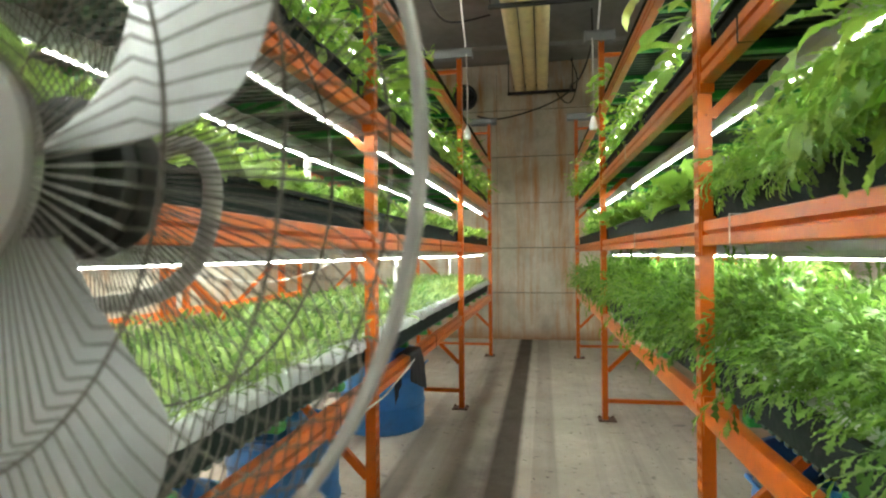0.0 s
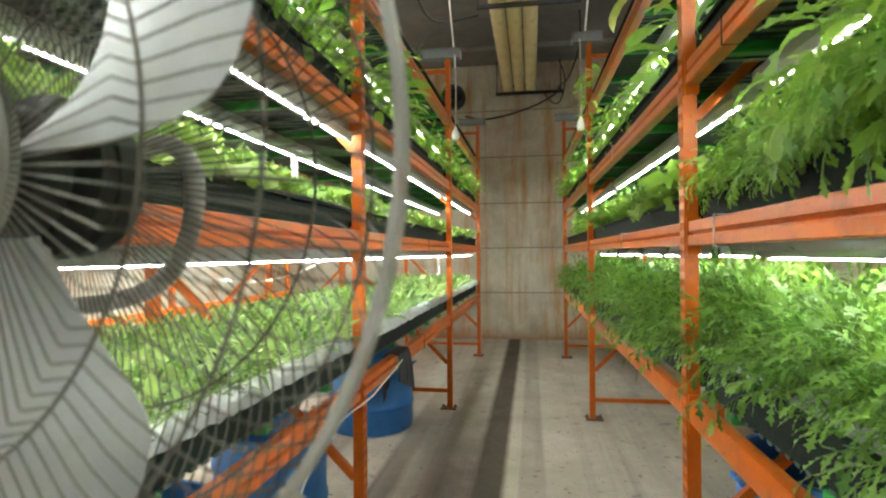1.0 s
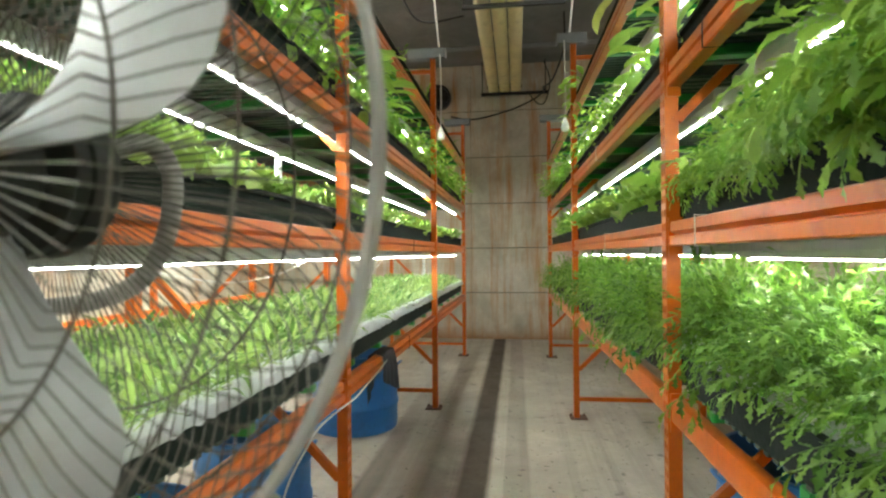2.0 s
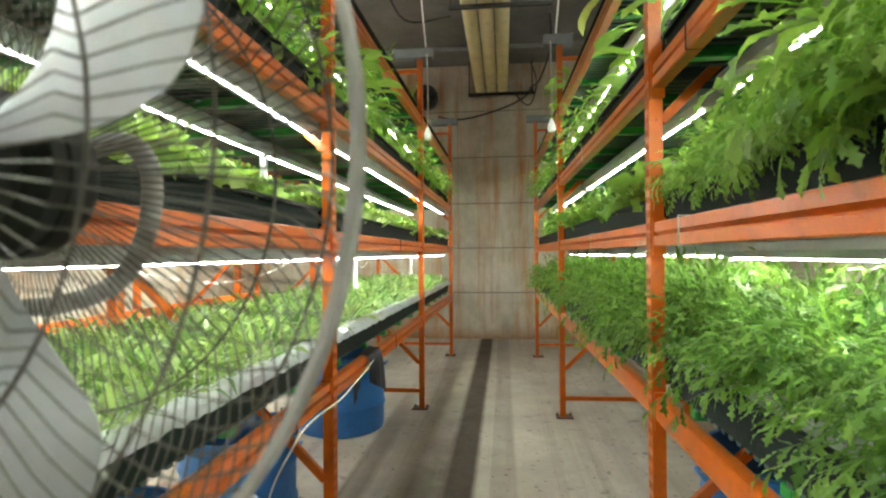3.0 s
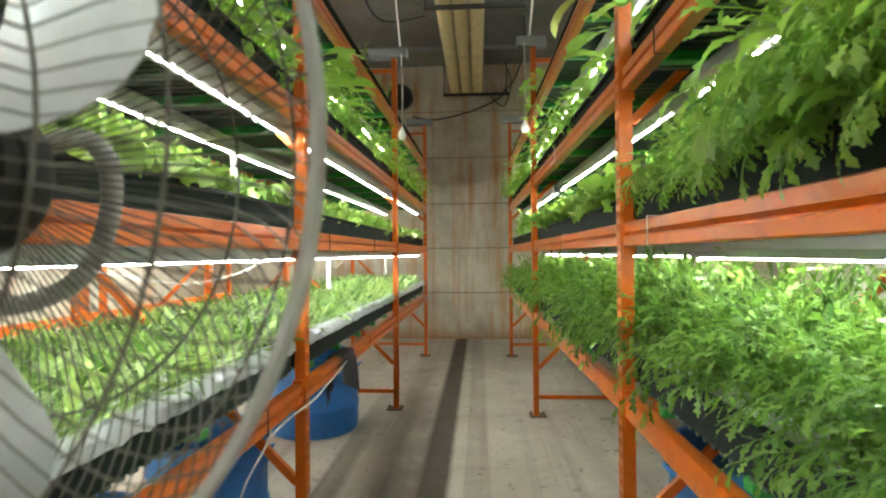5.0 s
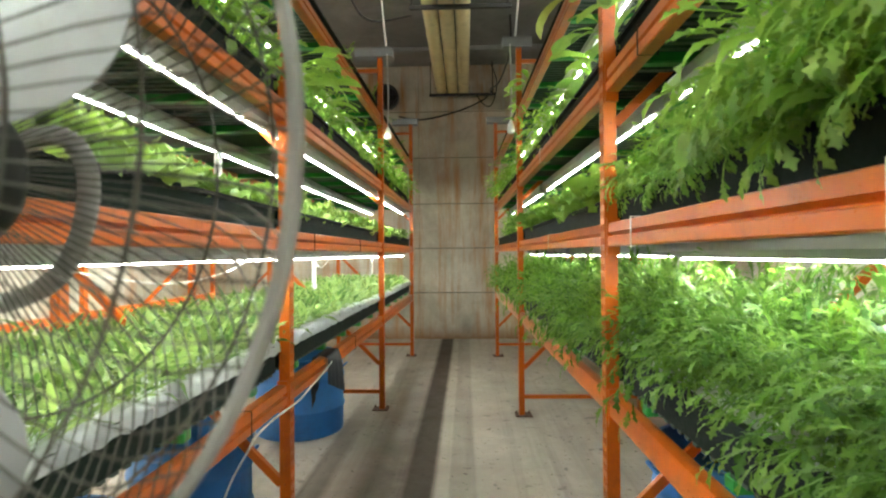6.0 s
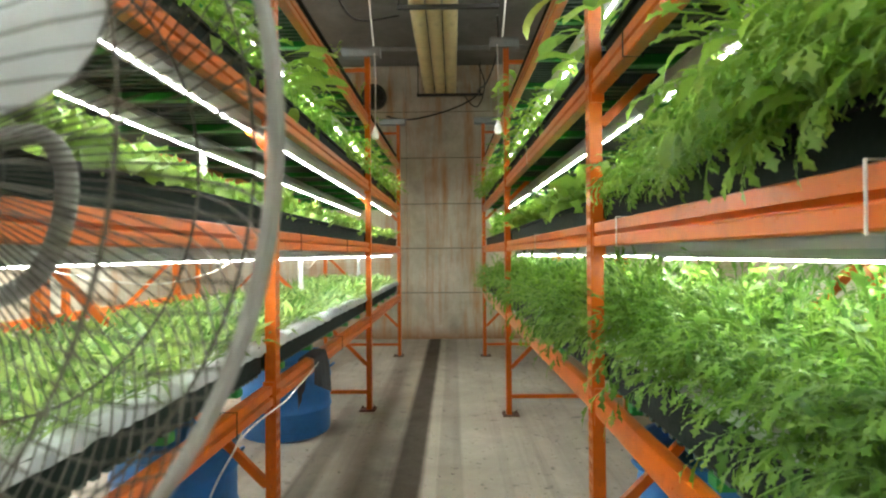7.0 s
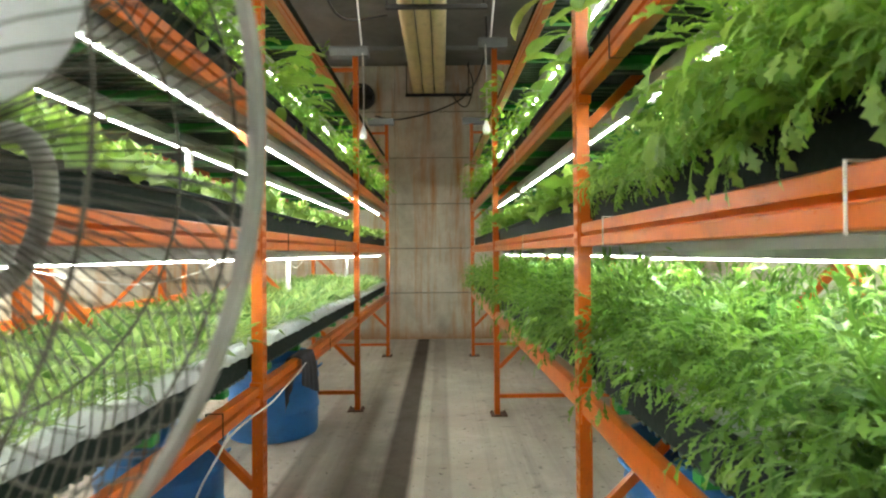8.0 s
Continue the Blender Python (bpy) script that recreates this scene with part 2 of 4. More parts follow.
# ---------------------------------------------------------------- the room
WALL_Y, CEIL_Z, ROOM_X0, ROOM_X1, ROOM_Y0 = 11.1, 4.75, -4.6, 4.4, -5.0
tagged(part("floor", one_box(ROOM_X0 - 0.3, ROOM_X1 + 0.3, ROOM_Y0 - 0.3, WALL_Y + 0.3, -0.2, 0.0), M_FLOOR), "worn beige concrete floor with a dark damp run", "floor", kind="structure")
tagged(part("ceiling", one_box(ROOM_X0 - 0.3, ROOM_X1 + 0.3, ROOM_Y0 - 0.3, WALL_Y + 0.3, CEIL_Z, CEIL_Z + 0.25), M_CEIL), "grey concrete ceiling slab with formwork lines", "ceiling", kind="structure")
wall_north = tagged(part("wall_north", one_box(ROOM_X0 - 0.3, ROOM_X1 + 0.3, WALL_Y + 0.02, WALL_Y + 0.3, 0.0, CEIL_Z), M_JOINT), "rust-streaked concrete end wall with formwork panel joints", "wall", kind="structure")
tagged(part("wall_south", one_box(ROOM_X0 - 0.3, ROOM_X1 + 0.3, ROOM_Y0 - 0.3, ROOM_Y0, 0.0, CEIL_Z), M_WALL), "plain stained concrete wall", "wall", kind="structure")
tagged(part("wall_west", one_box(ROOM_X0 - 0.3, ROOM_X0, ROOM_Y0, WALL_Y + 0.02, 0.0, CEIL_Z), M_WALL), "plain stained concrete side wall", "wall", kind="structure")
tagged(part("wall_east", one_box(ROOM_X1, ROOM_X1 + 0.3, ROOM_Y0, WALL_Y + 0.02, 0.0, CEIL_Z), M_WALL), "plain stained concrete side wall", "wall", kind="structure")

# formwork panels of the end wall, a little uneven, with open joints
rng = random.Random(4)
zs = [0.0, 0.80, 1.57, 2.34, 3.14, 3.94, CEIL_Z]
xs = [ROOM_X0, -3.0, -0.66, 1.75, ROOM_X1]
for z0, z1 in zip(zs, zs[1:]):
    for x0, x1 in zip(xs, xs[1:]):
        o = rng.uniform(0.0, 0.008)
        part("panel", one_box(x0 + 0.003, x1 - 0.003, WALL_Y - o, WALL_Y + 0.019, z0 + (0.008 if z0 else 0.0), z1 - 0.008, bevel=0.005), M_WALL, wall_north)

# shallow ribs where the ceiling slab was cast
for i, y in enumerate((-2.2, 0.4, 3.0, 5.6, 8.2, 10.2)):
    tagged(part("ceiling_rib", one_box(ROOM_X0, ROOM_X1, y, y + 0.16, CEIL_Z - 0.07, CEIL_Z + 0.0, bevel=0.01), M_CEIL), "shallow cast concrete rib across the ceiling", "ceiling rib", "ceiling ribs", "structure")
# ---------------------------------------------------------------- racks
FACE = 0.66          # aisle face of the posts, either side of the middle
DEPTH = 1.12         # front post face to back post face
POST_H = 3.34
TIERS = (0.848, 1.492, 2.075, 2.70)   # undersides of the beams
LEFT_TIERS = (0.797, *TIERS[1:])       # the seedling trays lie lower
BEAM_H = 0.088
TRAYS = (0.975, *[z + BEAM_H - 0.022 for z in TIERS[1:]])   # undersides of the trays


def bend(x, y):
    """Past their second post the racks run slightly askew, towards each other."""
    if x > 0 and y > 3.58:
        px, py, a = FACE, 3.62, 1.02
    elif -2.5 < x < 0 and y > 3.93:
        px, py, a = -FACE, 3.97, -0.42
    else:
        return Matrix.Identity(4)
    return pose(px, py, 0, 0, 0, a) @ pose(-px, -py, 0)


def holed(bm, place, wide, z0, z1, cols, pitch, hw, hh):
    """A plate with columns of holes: place(u, z) gives the point."""
    us = sorted({0.0, wide, *[c + s * hw for c in cols for s in (-1, 1)]})
    zs_ = [z0]
    z = z0 + pitch * 0.6
    holes = []
    while z + hh < z1:
        zs_ += [z - hh, z + hh]
        holes.append(z)
        z += pitch
    zs_.append(z1)
    grid = [[bm.verts.new(place(u, zz)) for u in us] for zz in zs_]
    for j in range(len(zs_) - 1):
        for i in range(len(us) - 1):
            um = (us[i] + us[i + 1]) / 2
            if j % 2 == 1 and any(abs(um - c) < hw for c in cols):
                continue
            bm.faces.new((grid[j][i], grid[j][i + 1], grid[j + 1][i + 1], grid[j + 1][i]))


def post_mesh():
    """Punched steel column, 58 mm wide, aisle face towards -x."""
    bm = bmesh.new()
    w, h = 0.058, POST_H
    holed(bm, lambda u, z: (0, u - w / 2, z), w, 0.008, h, (0.0155, 0.0425), 0.0508, 0.0065, 0.0135)
    holed(bm, lambda u, z: (u, -w / 2, z), w * 0.85, 0.008, h, (0.025,), 0.0762, 0.0055, 0.0065)
    holed(bm, lambda u, z: (u, w / 2, z), w * 0.85, 0.008, h, (0.025,), 0.0762, 0.0055, 0.0065)
    holed(bm, lambda u, z: (w * 0.85, u - w / 2, z), w, 0.008, h, (), 0.4, 0.01, 0.01)
    return finish("post", bm, M_ORANGE)


def foot_mesh():
    bm = one_box(-0.035, 0.115, -0.07, 0.07, 0.0, 0.010, bevel=0.003)
    for x in (-0.018, 0.098):
        lathe(bm, [(0.010, 0.010), (0.010, 0.020), (0.004, 0.022), (0.004, 0.03)], 6, (x, 0.045, 0))
    return finish("foot_plate", bm, M_STEEL)


BEAM_PROFILE = [(0.0, 0.004), (0.004, 0.0), (0.046, 0.0), (0.05, 0.004), (0.05, 0.084), (0.046, 0.088), (0.007, 0.088), (0.003, 0.085),
                (0.003, 0.053), (0.020, 0.042), (0.020, 0.038), (0.003, 0.037), (0.0, 0.034)]


BOX_PROFILE = [(0.0, 0.012), (0.0035, 0.0035), (0.012, 0.0), (0.044, 0.0), (0.05, 0.006), (0.05, 0.076), (0.0465, 0.0845), (0.038, 0.088), (0.014, 0.088), (0.004, 0.084), (0.0, 0.074)]


def beam_bm(length, profile):
    bm = prism(bmesh.new(), profile, 0.0, length)
    for y0, y1 in ((0.0, 0.008), (length - 0.008, length)):
        box(bm, -0.003, 0.046, y0, y1, -0.035, 0.105)
    return bm


ME_POST, ME_FOOT = post_mesh(), foot_mesh()
MESH_CACHE = {}


def cached(key, build):
    if key not in MESH_CACHE:
        MESH_CACHE[key] = build()
    return MESH_CACHE[key]


def put(name, me, parent, m):
    ob = new(name, me)
    ob.parent = parent
    ob.matrix_basis = m
    return ob


def rack(s, front, ys, label, tiers=TIERS):
    """One row of racking. s = 1: its aisle face looks to -x; s = -1: to +x."""
    root = empty("pallet_rack", pose(front, ys[0], 0))
    tagged(root, label, "pallet rack", "planting racks")
    turn = Matrix.Diagonal((s, 1, 1, 1))
    back = s * DEPTH
    base = pose(front, ys[0], 0)

    def at(y, m):
        return base.inverted() @ bend(front, y) @ base @ m
    for y in ys:
        dy = y - ys[0]
        for x, flip in ((0.0, s), (back, -s)):
            post = put("post", ME_POST, root, at(y, pose(x, dy, 0) @ Matrix.Diagonal((flip, 1, 1, 1))))
            tagged(put("foot_plate", ME_FOOT, post, Matrix.Identity(4)), "rusty bolted steel foot plate")
        x0, x1 = 0.050 * s, back - 0.050 * s
        lo, hi = min(x0, x1), max(x0, x1)
        for z in (0.17, 3.22):
            put("brace", cached(("bar", s), lambda: finish("brace", box(bmesh.new(), lo, hi, -0.016, 0.016, -0.018, 0.018, bevel=0.003), M_ORANGE)), root, at(y, pose(0, dy, z)))
        for za, zb in ((0.43, 1.45), (1.96, 2.98)):
            def diag():
                bm = bmesh.new()
                box(bm, -0.5, 0.5, -0.014, 0.014, -0.018, 0.018)
                d = Vector((x1 - x0, 0, zb - za))
                mm = Matrix.Translation(((x0 + x1) / 2, 0, (zb - za) / 2)) @ Matrix.Rotation(-math.atan2(d.z, d.x), 4, "Y") @ Matrix.Diagonal((d.length, 1, 1, 1))
                bmesh.ops.transform(bm, matrix=mm, verts=bm.verts)
                return finish("brace", bm, M_ORANGE)
            put("brace", cached(("diag", s, round(zb - za, 3)), diag), root, at(y, pose(0, dy, za)))
    for ya, yb in zip(ys, ys[1:]):
        ln = round(yb - ya - 0.060, 3)
        me = cached(("beam", ln), lambda: finish("beam", beam_bm(ln, BEAM_PROFILE), M_ORANGE))
        plain = cached(("plain beam", ln), lambda: finish("beam", beam_bm(ln, BOX_PROFILE), M_ORANGE, True))
        for z in tiers:
            shape = plain if s > 0 and z == tiers[0] else me
            put("beam", shape, root, at(ya, pose(0.010 * s, ya - ys[0] + 0.030, z) @ turn))
            put("beam", shape, root, at(ya, pose(back - 0.010 * s, ya - ys[0] + 0.030, z) @ Matrix.Diagonal((-s, 1, 1, 1))))
    return root


def deck(s, front, ya, yb, z):
    """Slatted shelf under a tray: dark cross slats on green bearers."""
    root = empty("slatted_shelf", bend(front, ya) @ pose(front, ya, z))
    tagged(root, "dark slatted metal shelf on green cross bars between orange beams", "shelf", "slatted shelves")
    ln = yb - ya
    n = int((ln - 0.10) / 0.052)
    a, b = 0.063 * s, (DEPTH - 0.063) * s
    lo, hi = min(a, b), max(a, b)
    me = cached(("slat", s), lambda: finish("slat", one_box(lo, hi, -0.013, 0.013, 0.0, 0.012), M_SLAT))
    mb = cached(("bearer", s), lambda: finish("cross_bar", one_box(lo, hi, -0.026, 0.026, -0.034, 0.0, bevel=0.004), M_GREENBAR))
    for i in range(n):
        put("slat", me, root, pose(0, 0.07 + i * 0.052, -0.0125))
    k = 5
    for i in range(k):
        put("cross_bar", mb, root, pose(0, 0.28 + i * (ln - 0.56) / (k - 1), -0.0135))
    return root


def tray(s, front, ya, yb, z, film=False):
    """Long growing tray with turned lip; a floating white board in it."""
    root = empty("growing_tray", bend(front, ya) @ pose(front, ya, z))
    tagged(root, "black-green plastic growing tray with pale planting board" if not film else "black growing tray with crinkled white film lip", "growing tray", "growing trays")
    ln, w, h, t = yb - ya - 0.02, DEPTH - 0.12, 0.125, 0.008
    ox = 0.06
    bm = bmesh.new()
    lip = 0.018
    rings = []
    for g, zz in ((0.0, 0.0), (0.0, h - 0.014), (lip, h - 0.014), (lip, h), (-t, h), (-t, 0.008)):
        xa, xb, yc, yd = s * (ox - g), s * (ox + w + g), 0.01 - g * 0.3, ln + g * 0.3
        rings.append([bm.verts.new(c) for c in ((xa, yc, zz), (xb, yc, zz), (xb, yd, zz), (xa, yd, zz))])
    for A, B in zip(rings, rings[1:]):
        for k in range(4):
            bm.faces.new((A[k], A[(k + 1) % 4], B[(k + 1) % 4], B[k]))
    bm.faces.new(rings[0])
    bm.faces.new(rings[-1])
    part("trough", bm, M_TRAY, root)
    bm = bmesh.new()
    x0, x1 = ox + t + 0.002, ox + w - t - 0.002
    box(bm, min(s * x0, s * x1), max(s * x0, s * x1), 0.022, ln - 0.012, h - 0.045, h - 0.018, bevel=0.004)
    part("planting_board", bm, M_FILM, root)
    if film:
        r2 = random.Random(int(ya * 100))
        bm = bmesh.new()
        n = int(ln / 0.035)
        prof = [(ox + 0.10, h - 0.010), (ox + 0.035, h + 0.012), (ox - 0.004, h + 0.016), (ox - 0.022, h - 0.002), (ox - 0.026, h - 0.034)]
        rows_ = []
        for i in range(n + 1):
            y = 0.012 + (ln - 0.014) * i / n
            rows_.append([bm.verts.new((s * (x + r2.uniform(-0.004, 0.004)), y, zz + r2.uniform(-0.005, 0.006))) for x, zz in prof])
        for A, B in zip(rows_, rows_[1:]):
            for k in range(len(prof) - 1):
                bm.faces.new((A[k], A[k + 1], B[k + 1], B[k]))
        bmesh.ops.solidify(bm, geom=bm.faces[:], thickness=0.0015)
        part("film_lip", bm, M_FILM, root, "crinkled white plastic film", smooth=True)
    return root


def grow_light(x, ya, yb, z):
    """Slim batten: grey folded housing, end caps, bright tube under it."""
    root = empty("grow_light", bend(x, (ya + yb) / 2) @ pose(x, ya, z))
    tagged(root, "lit white LED grow light in grey metal housing", "grow light", "grow lights")
    ln = yb - ya
    prof = [(-0.026, -0.009), (0.026, -0.009), (0.046, 0.014), (0.046, 0.046), (0.034, 0.062), (-0.034, 0.062), (-0.046, 0.046), (-0.046, 0.014)]
    bm = prism(bmesh.new(), prof, 0.0, ln)
    house = put("housing", cached(("housing", round(ln, 2)), lambda: finish("housing", bm, M_HOUSING)), root, pose(0, 0, 0.012))
    bm = tube(bmesh.new(), [(0, 0.03, 0), (0, ln - 0.03, 0)], 0.0041, 10)
    put("tube", cached(("tube", round(ln, 2)), lambda: finish("tube", bm, M_LED, True)), root, pose(0, 0, 0.004))
    for y in (0.0, ln - 0.03):
        bm = one_box(-0.014, 0.014, y, y + 0.03, -0.008, 0.02, bevel=0.003)
        put("end_cap", cached(("cap", round(y, 2)), lambda: finish("end_cap", bm, M_WHITE)), house, pose(0, 0, -0.012))
    for y in (0.4, ln - 0.4):
        bm = tube(bmesh.new(), [(0, y, 0.07), (0, y, 0.12)], 0.003, 6)
        put("hanger", cached(("hanger", round(y, 2)), lambda: finish("hanger", bm, M_WIRE)), house, pose(0, 0, -0.012))
    return root


LEFT_Y = (-1.56, 1.21, 3.97, 6.73, 9.50)
RIGHT_Y = (-2.24, 0.68, 3.62, 6.55, 9.48)

rack(-1, -FACE, LEFT_Y, "orange steel pallet rack carrying trays of lettuce and seedlings", LEFT_TIERS)
rack(1, FACE, RIGHT_Y, "orange steel pallet rack carrying overgrown leafy greens")
rack(1, -3.60, LEFT_Y[1:], "orange steel pallet rack standing behind the lettuce rack")

for ya, yb in zip(LEFT_Y[1:], LEFT_Y[2:]):
    for z in TIERS[1:]:
        for dx in (0.3, 0.75):
            grow_light(-3.60 + dx, ya + 0.09, yb - 0.09, z - 0.047)

for s, ys in ((-1, LEFT_Y), (1, RIGHT_Y)):
    for k, (ya, yb) in enumerate(zip(ys, ys[1:])):
        for j, z in enumerate(TIERS):
            low = 0.03 if s < 0 and j == 0 else 0.0
            deck(s, s * FACE, ya, yb, TRAYS[j] - low)
            tray(s, s * FACE, ya + 0.04, yb - 0.03, TRAYS[j] - low, low > 0)
            if j > 0:
                for dx in ((0.32, 0.72) if s < 0 and j == 3 else (0.12, 0.56) if s < 0 else (0.50, 0.88) if j == 1 and ya > 3 else (0.26, 0.70)):
                    grow_light(s * (FACE + dx), ya + (0.09 if s > 0 or k == 0 else -0.37), yb - (0.09 if s > 0 else 0.25), z - 0.047)
# ---------------------------------------------------------------- the fan in the foreground
FAN_C, FAN_YAW, FAN_PITCH = Vector((-0.2799, 1.7983, 1.5329)), -0.1337, 0.011


def fan_frame():
    a = Vector((math.sin(FAN_YAW) * math.cos(FAN_PITCH), -math.cos(FAN_YAW) * math.cos(FAN_PITCH), math.sin(FAN_PITCH)))
    e1 = Vector((0, 0, 1)).cross(a).normalized()
    e2 = a.cross(e1)
    m = Matrix((e1, e2, a)).transposed().to_4x4()
    m.translation = FAN_C
    return m


def ring_pts(r, h, n=96):
    return [(r * math.cos(k * math.tau / n), r * math.sin(k * math.tau / n), h) for k in range(n)]


fan_rng = random.Random(2)


def fan():
    root = empty("pedestal_fan", fan_frame())
    tagged(root, "large grey industrial fan with domed wire guard, switched off", "fan")
    front = [(0.074, 0.031), (0.14, 0.055), (0.2045, 0.0770), (0.2070, 0.0772), (0.2085, 0.0650), (0.212, 0.0635), (0.250, 0.0645), (0.278, 0.0615), (0.296, 0.056), (0.307, 0.048), (0.3215, 0.001)]
    one = finish("guard_wire", tube(bmesh.new(), [(r, 0, h) for r, h in front], 0.00076, 6, caps=False), M_WIRE, True)
    for i in range(124):
        put("guard_wire", one, root, pose(0, 0, 0, 0, 0, i * 360 / 124 + fan_rng.uniform(-0.12, 0.12)))
    for r, h in ((0.2095, 0.0625), (0.278, 0.0590)):
        part("guard_ring", tube(bmesh.new(), ring_pts(r, h), 0.00125, 8, closed=True), M_WIRE, root, smooth=True)
    rear = [(0.3215, -0.006), (0.306, -0.032), (0.28, -0.060), (0.245, -0.092), (0.202, -0.120), (0.14, -0.116), (0.060, -0.088)]
    turned = [0.22 * j / (len(rear) - 1) for j in range(len(rear))]
    one = finish("rear_guard_wire", tube(bmesh.new(), [(r * math.cos(a), r * math.sin(a), h) for (r, h), a in zip(rear, turned)], 0.00076, 6, caps=False), M_WIRE, True)
    for i in range(112):
        put("rear_guard_wire", one, root, pose(0, 0, 0, 0, 0, i * 360 / 112 + fan_rng.uniform(-0.12, 0.12)))
    for r, h in ((0.280, -0.0625), (0.202, -0.1225)):
        part("guard_ring", tube(bmesh.new(), ring_pts(r, h), 0.00125, 8, closed=True), M_WIRE, root, smooth=True)
    band = [(0.3205, -0.007), (0.3205, 0.002), (0.3220, 0.0034), (0.3260, 0.0034), (0.3272, 0.002), (0.3272, -0.001), (0.3264, -0.002), (0.3272, -0.003), (0.3272, -0.0068), (0.3260, -0.008), (0.3220, -0.008), (0.3205, -0.007)]
    rim = part("rim_band", lathe(bmesh.new(), band, 128, cap_start=False, cap_end=False), M_FAN, root, "two clamped grey rim bands", smooth=True)
    # clip that holds the two bands together
    for ang in (-41, 79, 199):
        bm = one_box(0.3195, 0.337, -0.014, 0.014, -0.010, 0.0052, bevel=0.0015)
        lathe(bm, [(0.004, 0.0052), (0.004, 0.009), (0.002, 0.010)], 8, (0.331, 0, 0))
        bmesh.ops.rotate(bm, matrix=Matrix.Rotation(radians(ang), 3, "Z"), verts=bm.verts)
        part("rim_clip", bm, M_FAN, rim)
    cap = [(0.078, 0.026), (0.0785, 0.034), (0.076, 0.038), (0.060, 0.043), (0.03, 0.046), (0.001, 0.047)]
    part("centre_cap", lathe(bmesh.new(), cap, 64), M_FAN, root, "plain grey pressed centre badge plate", smooth=True)
    motor = [(0.02, -0.036), (0.055, -0.038), (0.066, -0.045), (0.066, -0.054), (0.063, -0.056), (0.063, -0.060), (0.066, -0.062), (0.065, -0.080), (0.058, -0.094), (0.030, -0.102), (0.012, -0.104)]
    motor_ob = part("motor", lathe(bmesh.new(), motor, 48), M_MOTOR, root, "dark motor casing", smooth=True)
    part("hub", lathe(bmesh.new(), [(0.012, -0.037), (0.05, -0.033), (0.052, -0.004), (0.045, 0.004), (0.012, 0.006)], 40), M_MOTOR, motor_ob, smooth=True)
    for k in range(3):
        bm = bmesh.new()
        n, mseg = 12, 12
        grid = []
        for i in range(n + 1):
            r = 0.048 + (0.285 - 0.048) * i / n
            f = i / n
            half = radians(19 + 9 * math.sin(math.pi * min(1, f * 0.85)) - 9 * max(0, f - 0.8) / 0.2)
            row = []
            for j in range(mseg + 1):
                g = j / mseg * 2 - 1
                a = g * half + 0.25 * f
                rr = r - 0.02 * f * g * g
                row.append(bm.verts.new((rr * math.cos(a), rr * math.sin(a), -0.014 - g * (0.028 - 0.006 * f) + 0.010 * (1 - g * g))))
            grid.append(row)
        for i in range(n):
            for j in range(mseg):
                bm.faces.new((grid[i][j], grid[i + 1][j], grid[i + 1][j + 1], grid[i][j + 1]))
        bmesh.ops.rotate(bm, matrix=Matrix.Rotation(radians(BLADE_ANGLE + 120 * k), 3, "Z"), verts=bm.verts)
        bmesh.ops.solidify(bm, geom=bm.faces[:], thickness=0.0018)
        part("blade", bm, M_BLADE, root, "pressed grey metal blade", smooth=True)
    # curved arm behind the motor, down to a slim upright with a foot
    inv = fan_frame().inverted()
    arm = [Vector(p) for p in ((0, 0.0, -0.098), (0.006, 0.035, -0.135), (0.026, 0.045, -0.158), (0.045, 0.015, -0.165), (0.040, -0.040, -0.165), (0.010, -0.085, -0.165), (-0.05, -0.108, -0.165), (-0.15, -0.120, -0.16))]
    foot = inv @ Vector((-0.575, 2.02, 1.38))
    pts = []
    ctrl = arm + [foot]
    for i in range(len(ctrl) - 1):
        p0, p1, p2, p3 = ctrl[max(0, i - 1)], ctrl[i], ctrl[i + 1], ctrl[min(len(ctrl) - 1, i + 2)]
        for q in range(6):
            u = q / 6
            pts.append(0.5 * ((2 * p1) + (p2 - p0) * u + (2 * p0 - 5 * p1 + 4 * p2 - p3) * u * u + (3 * p1 - p0 - 3 * p2 + p3) * u ** 3))
    pts.append(foot)
    part("support_arm", tube(bmesh.new(), pts, 0.0095, 12), M_FAN, root, "curved grey steel arm", smooth=True)
    up = inv.to_3x3() @ Vector((0, 0, 1))
    base = foot - up * 1.38
    bm = tube(bmesh.new(), [base + up * 0.012, foot + up * 0.10], 0.016, 14)
    part("upright", bm, M_FAN, root, smooth=True)
    bm = lathe(bmesh.new(), [(0.075, 0.0), (0.075, 0.010), (0.03, 0.018), (0.02, 0.05)], 32)
    bmesh.ops.transform(bm, matrix=Matrix.Translation(base) @ inv.to_3x3().to_4x4(), verts=bm.verts)
    part("foot", bm, M_FAN, root, smooth=True)
    return root


BLADE_ANGLE = 25
fan()
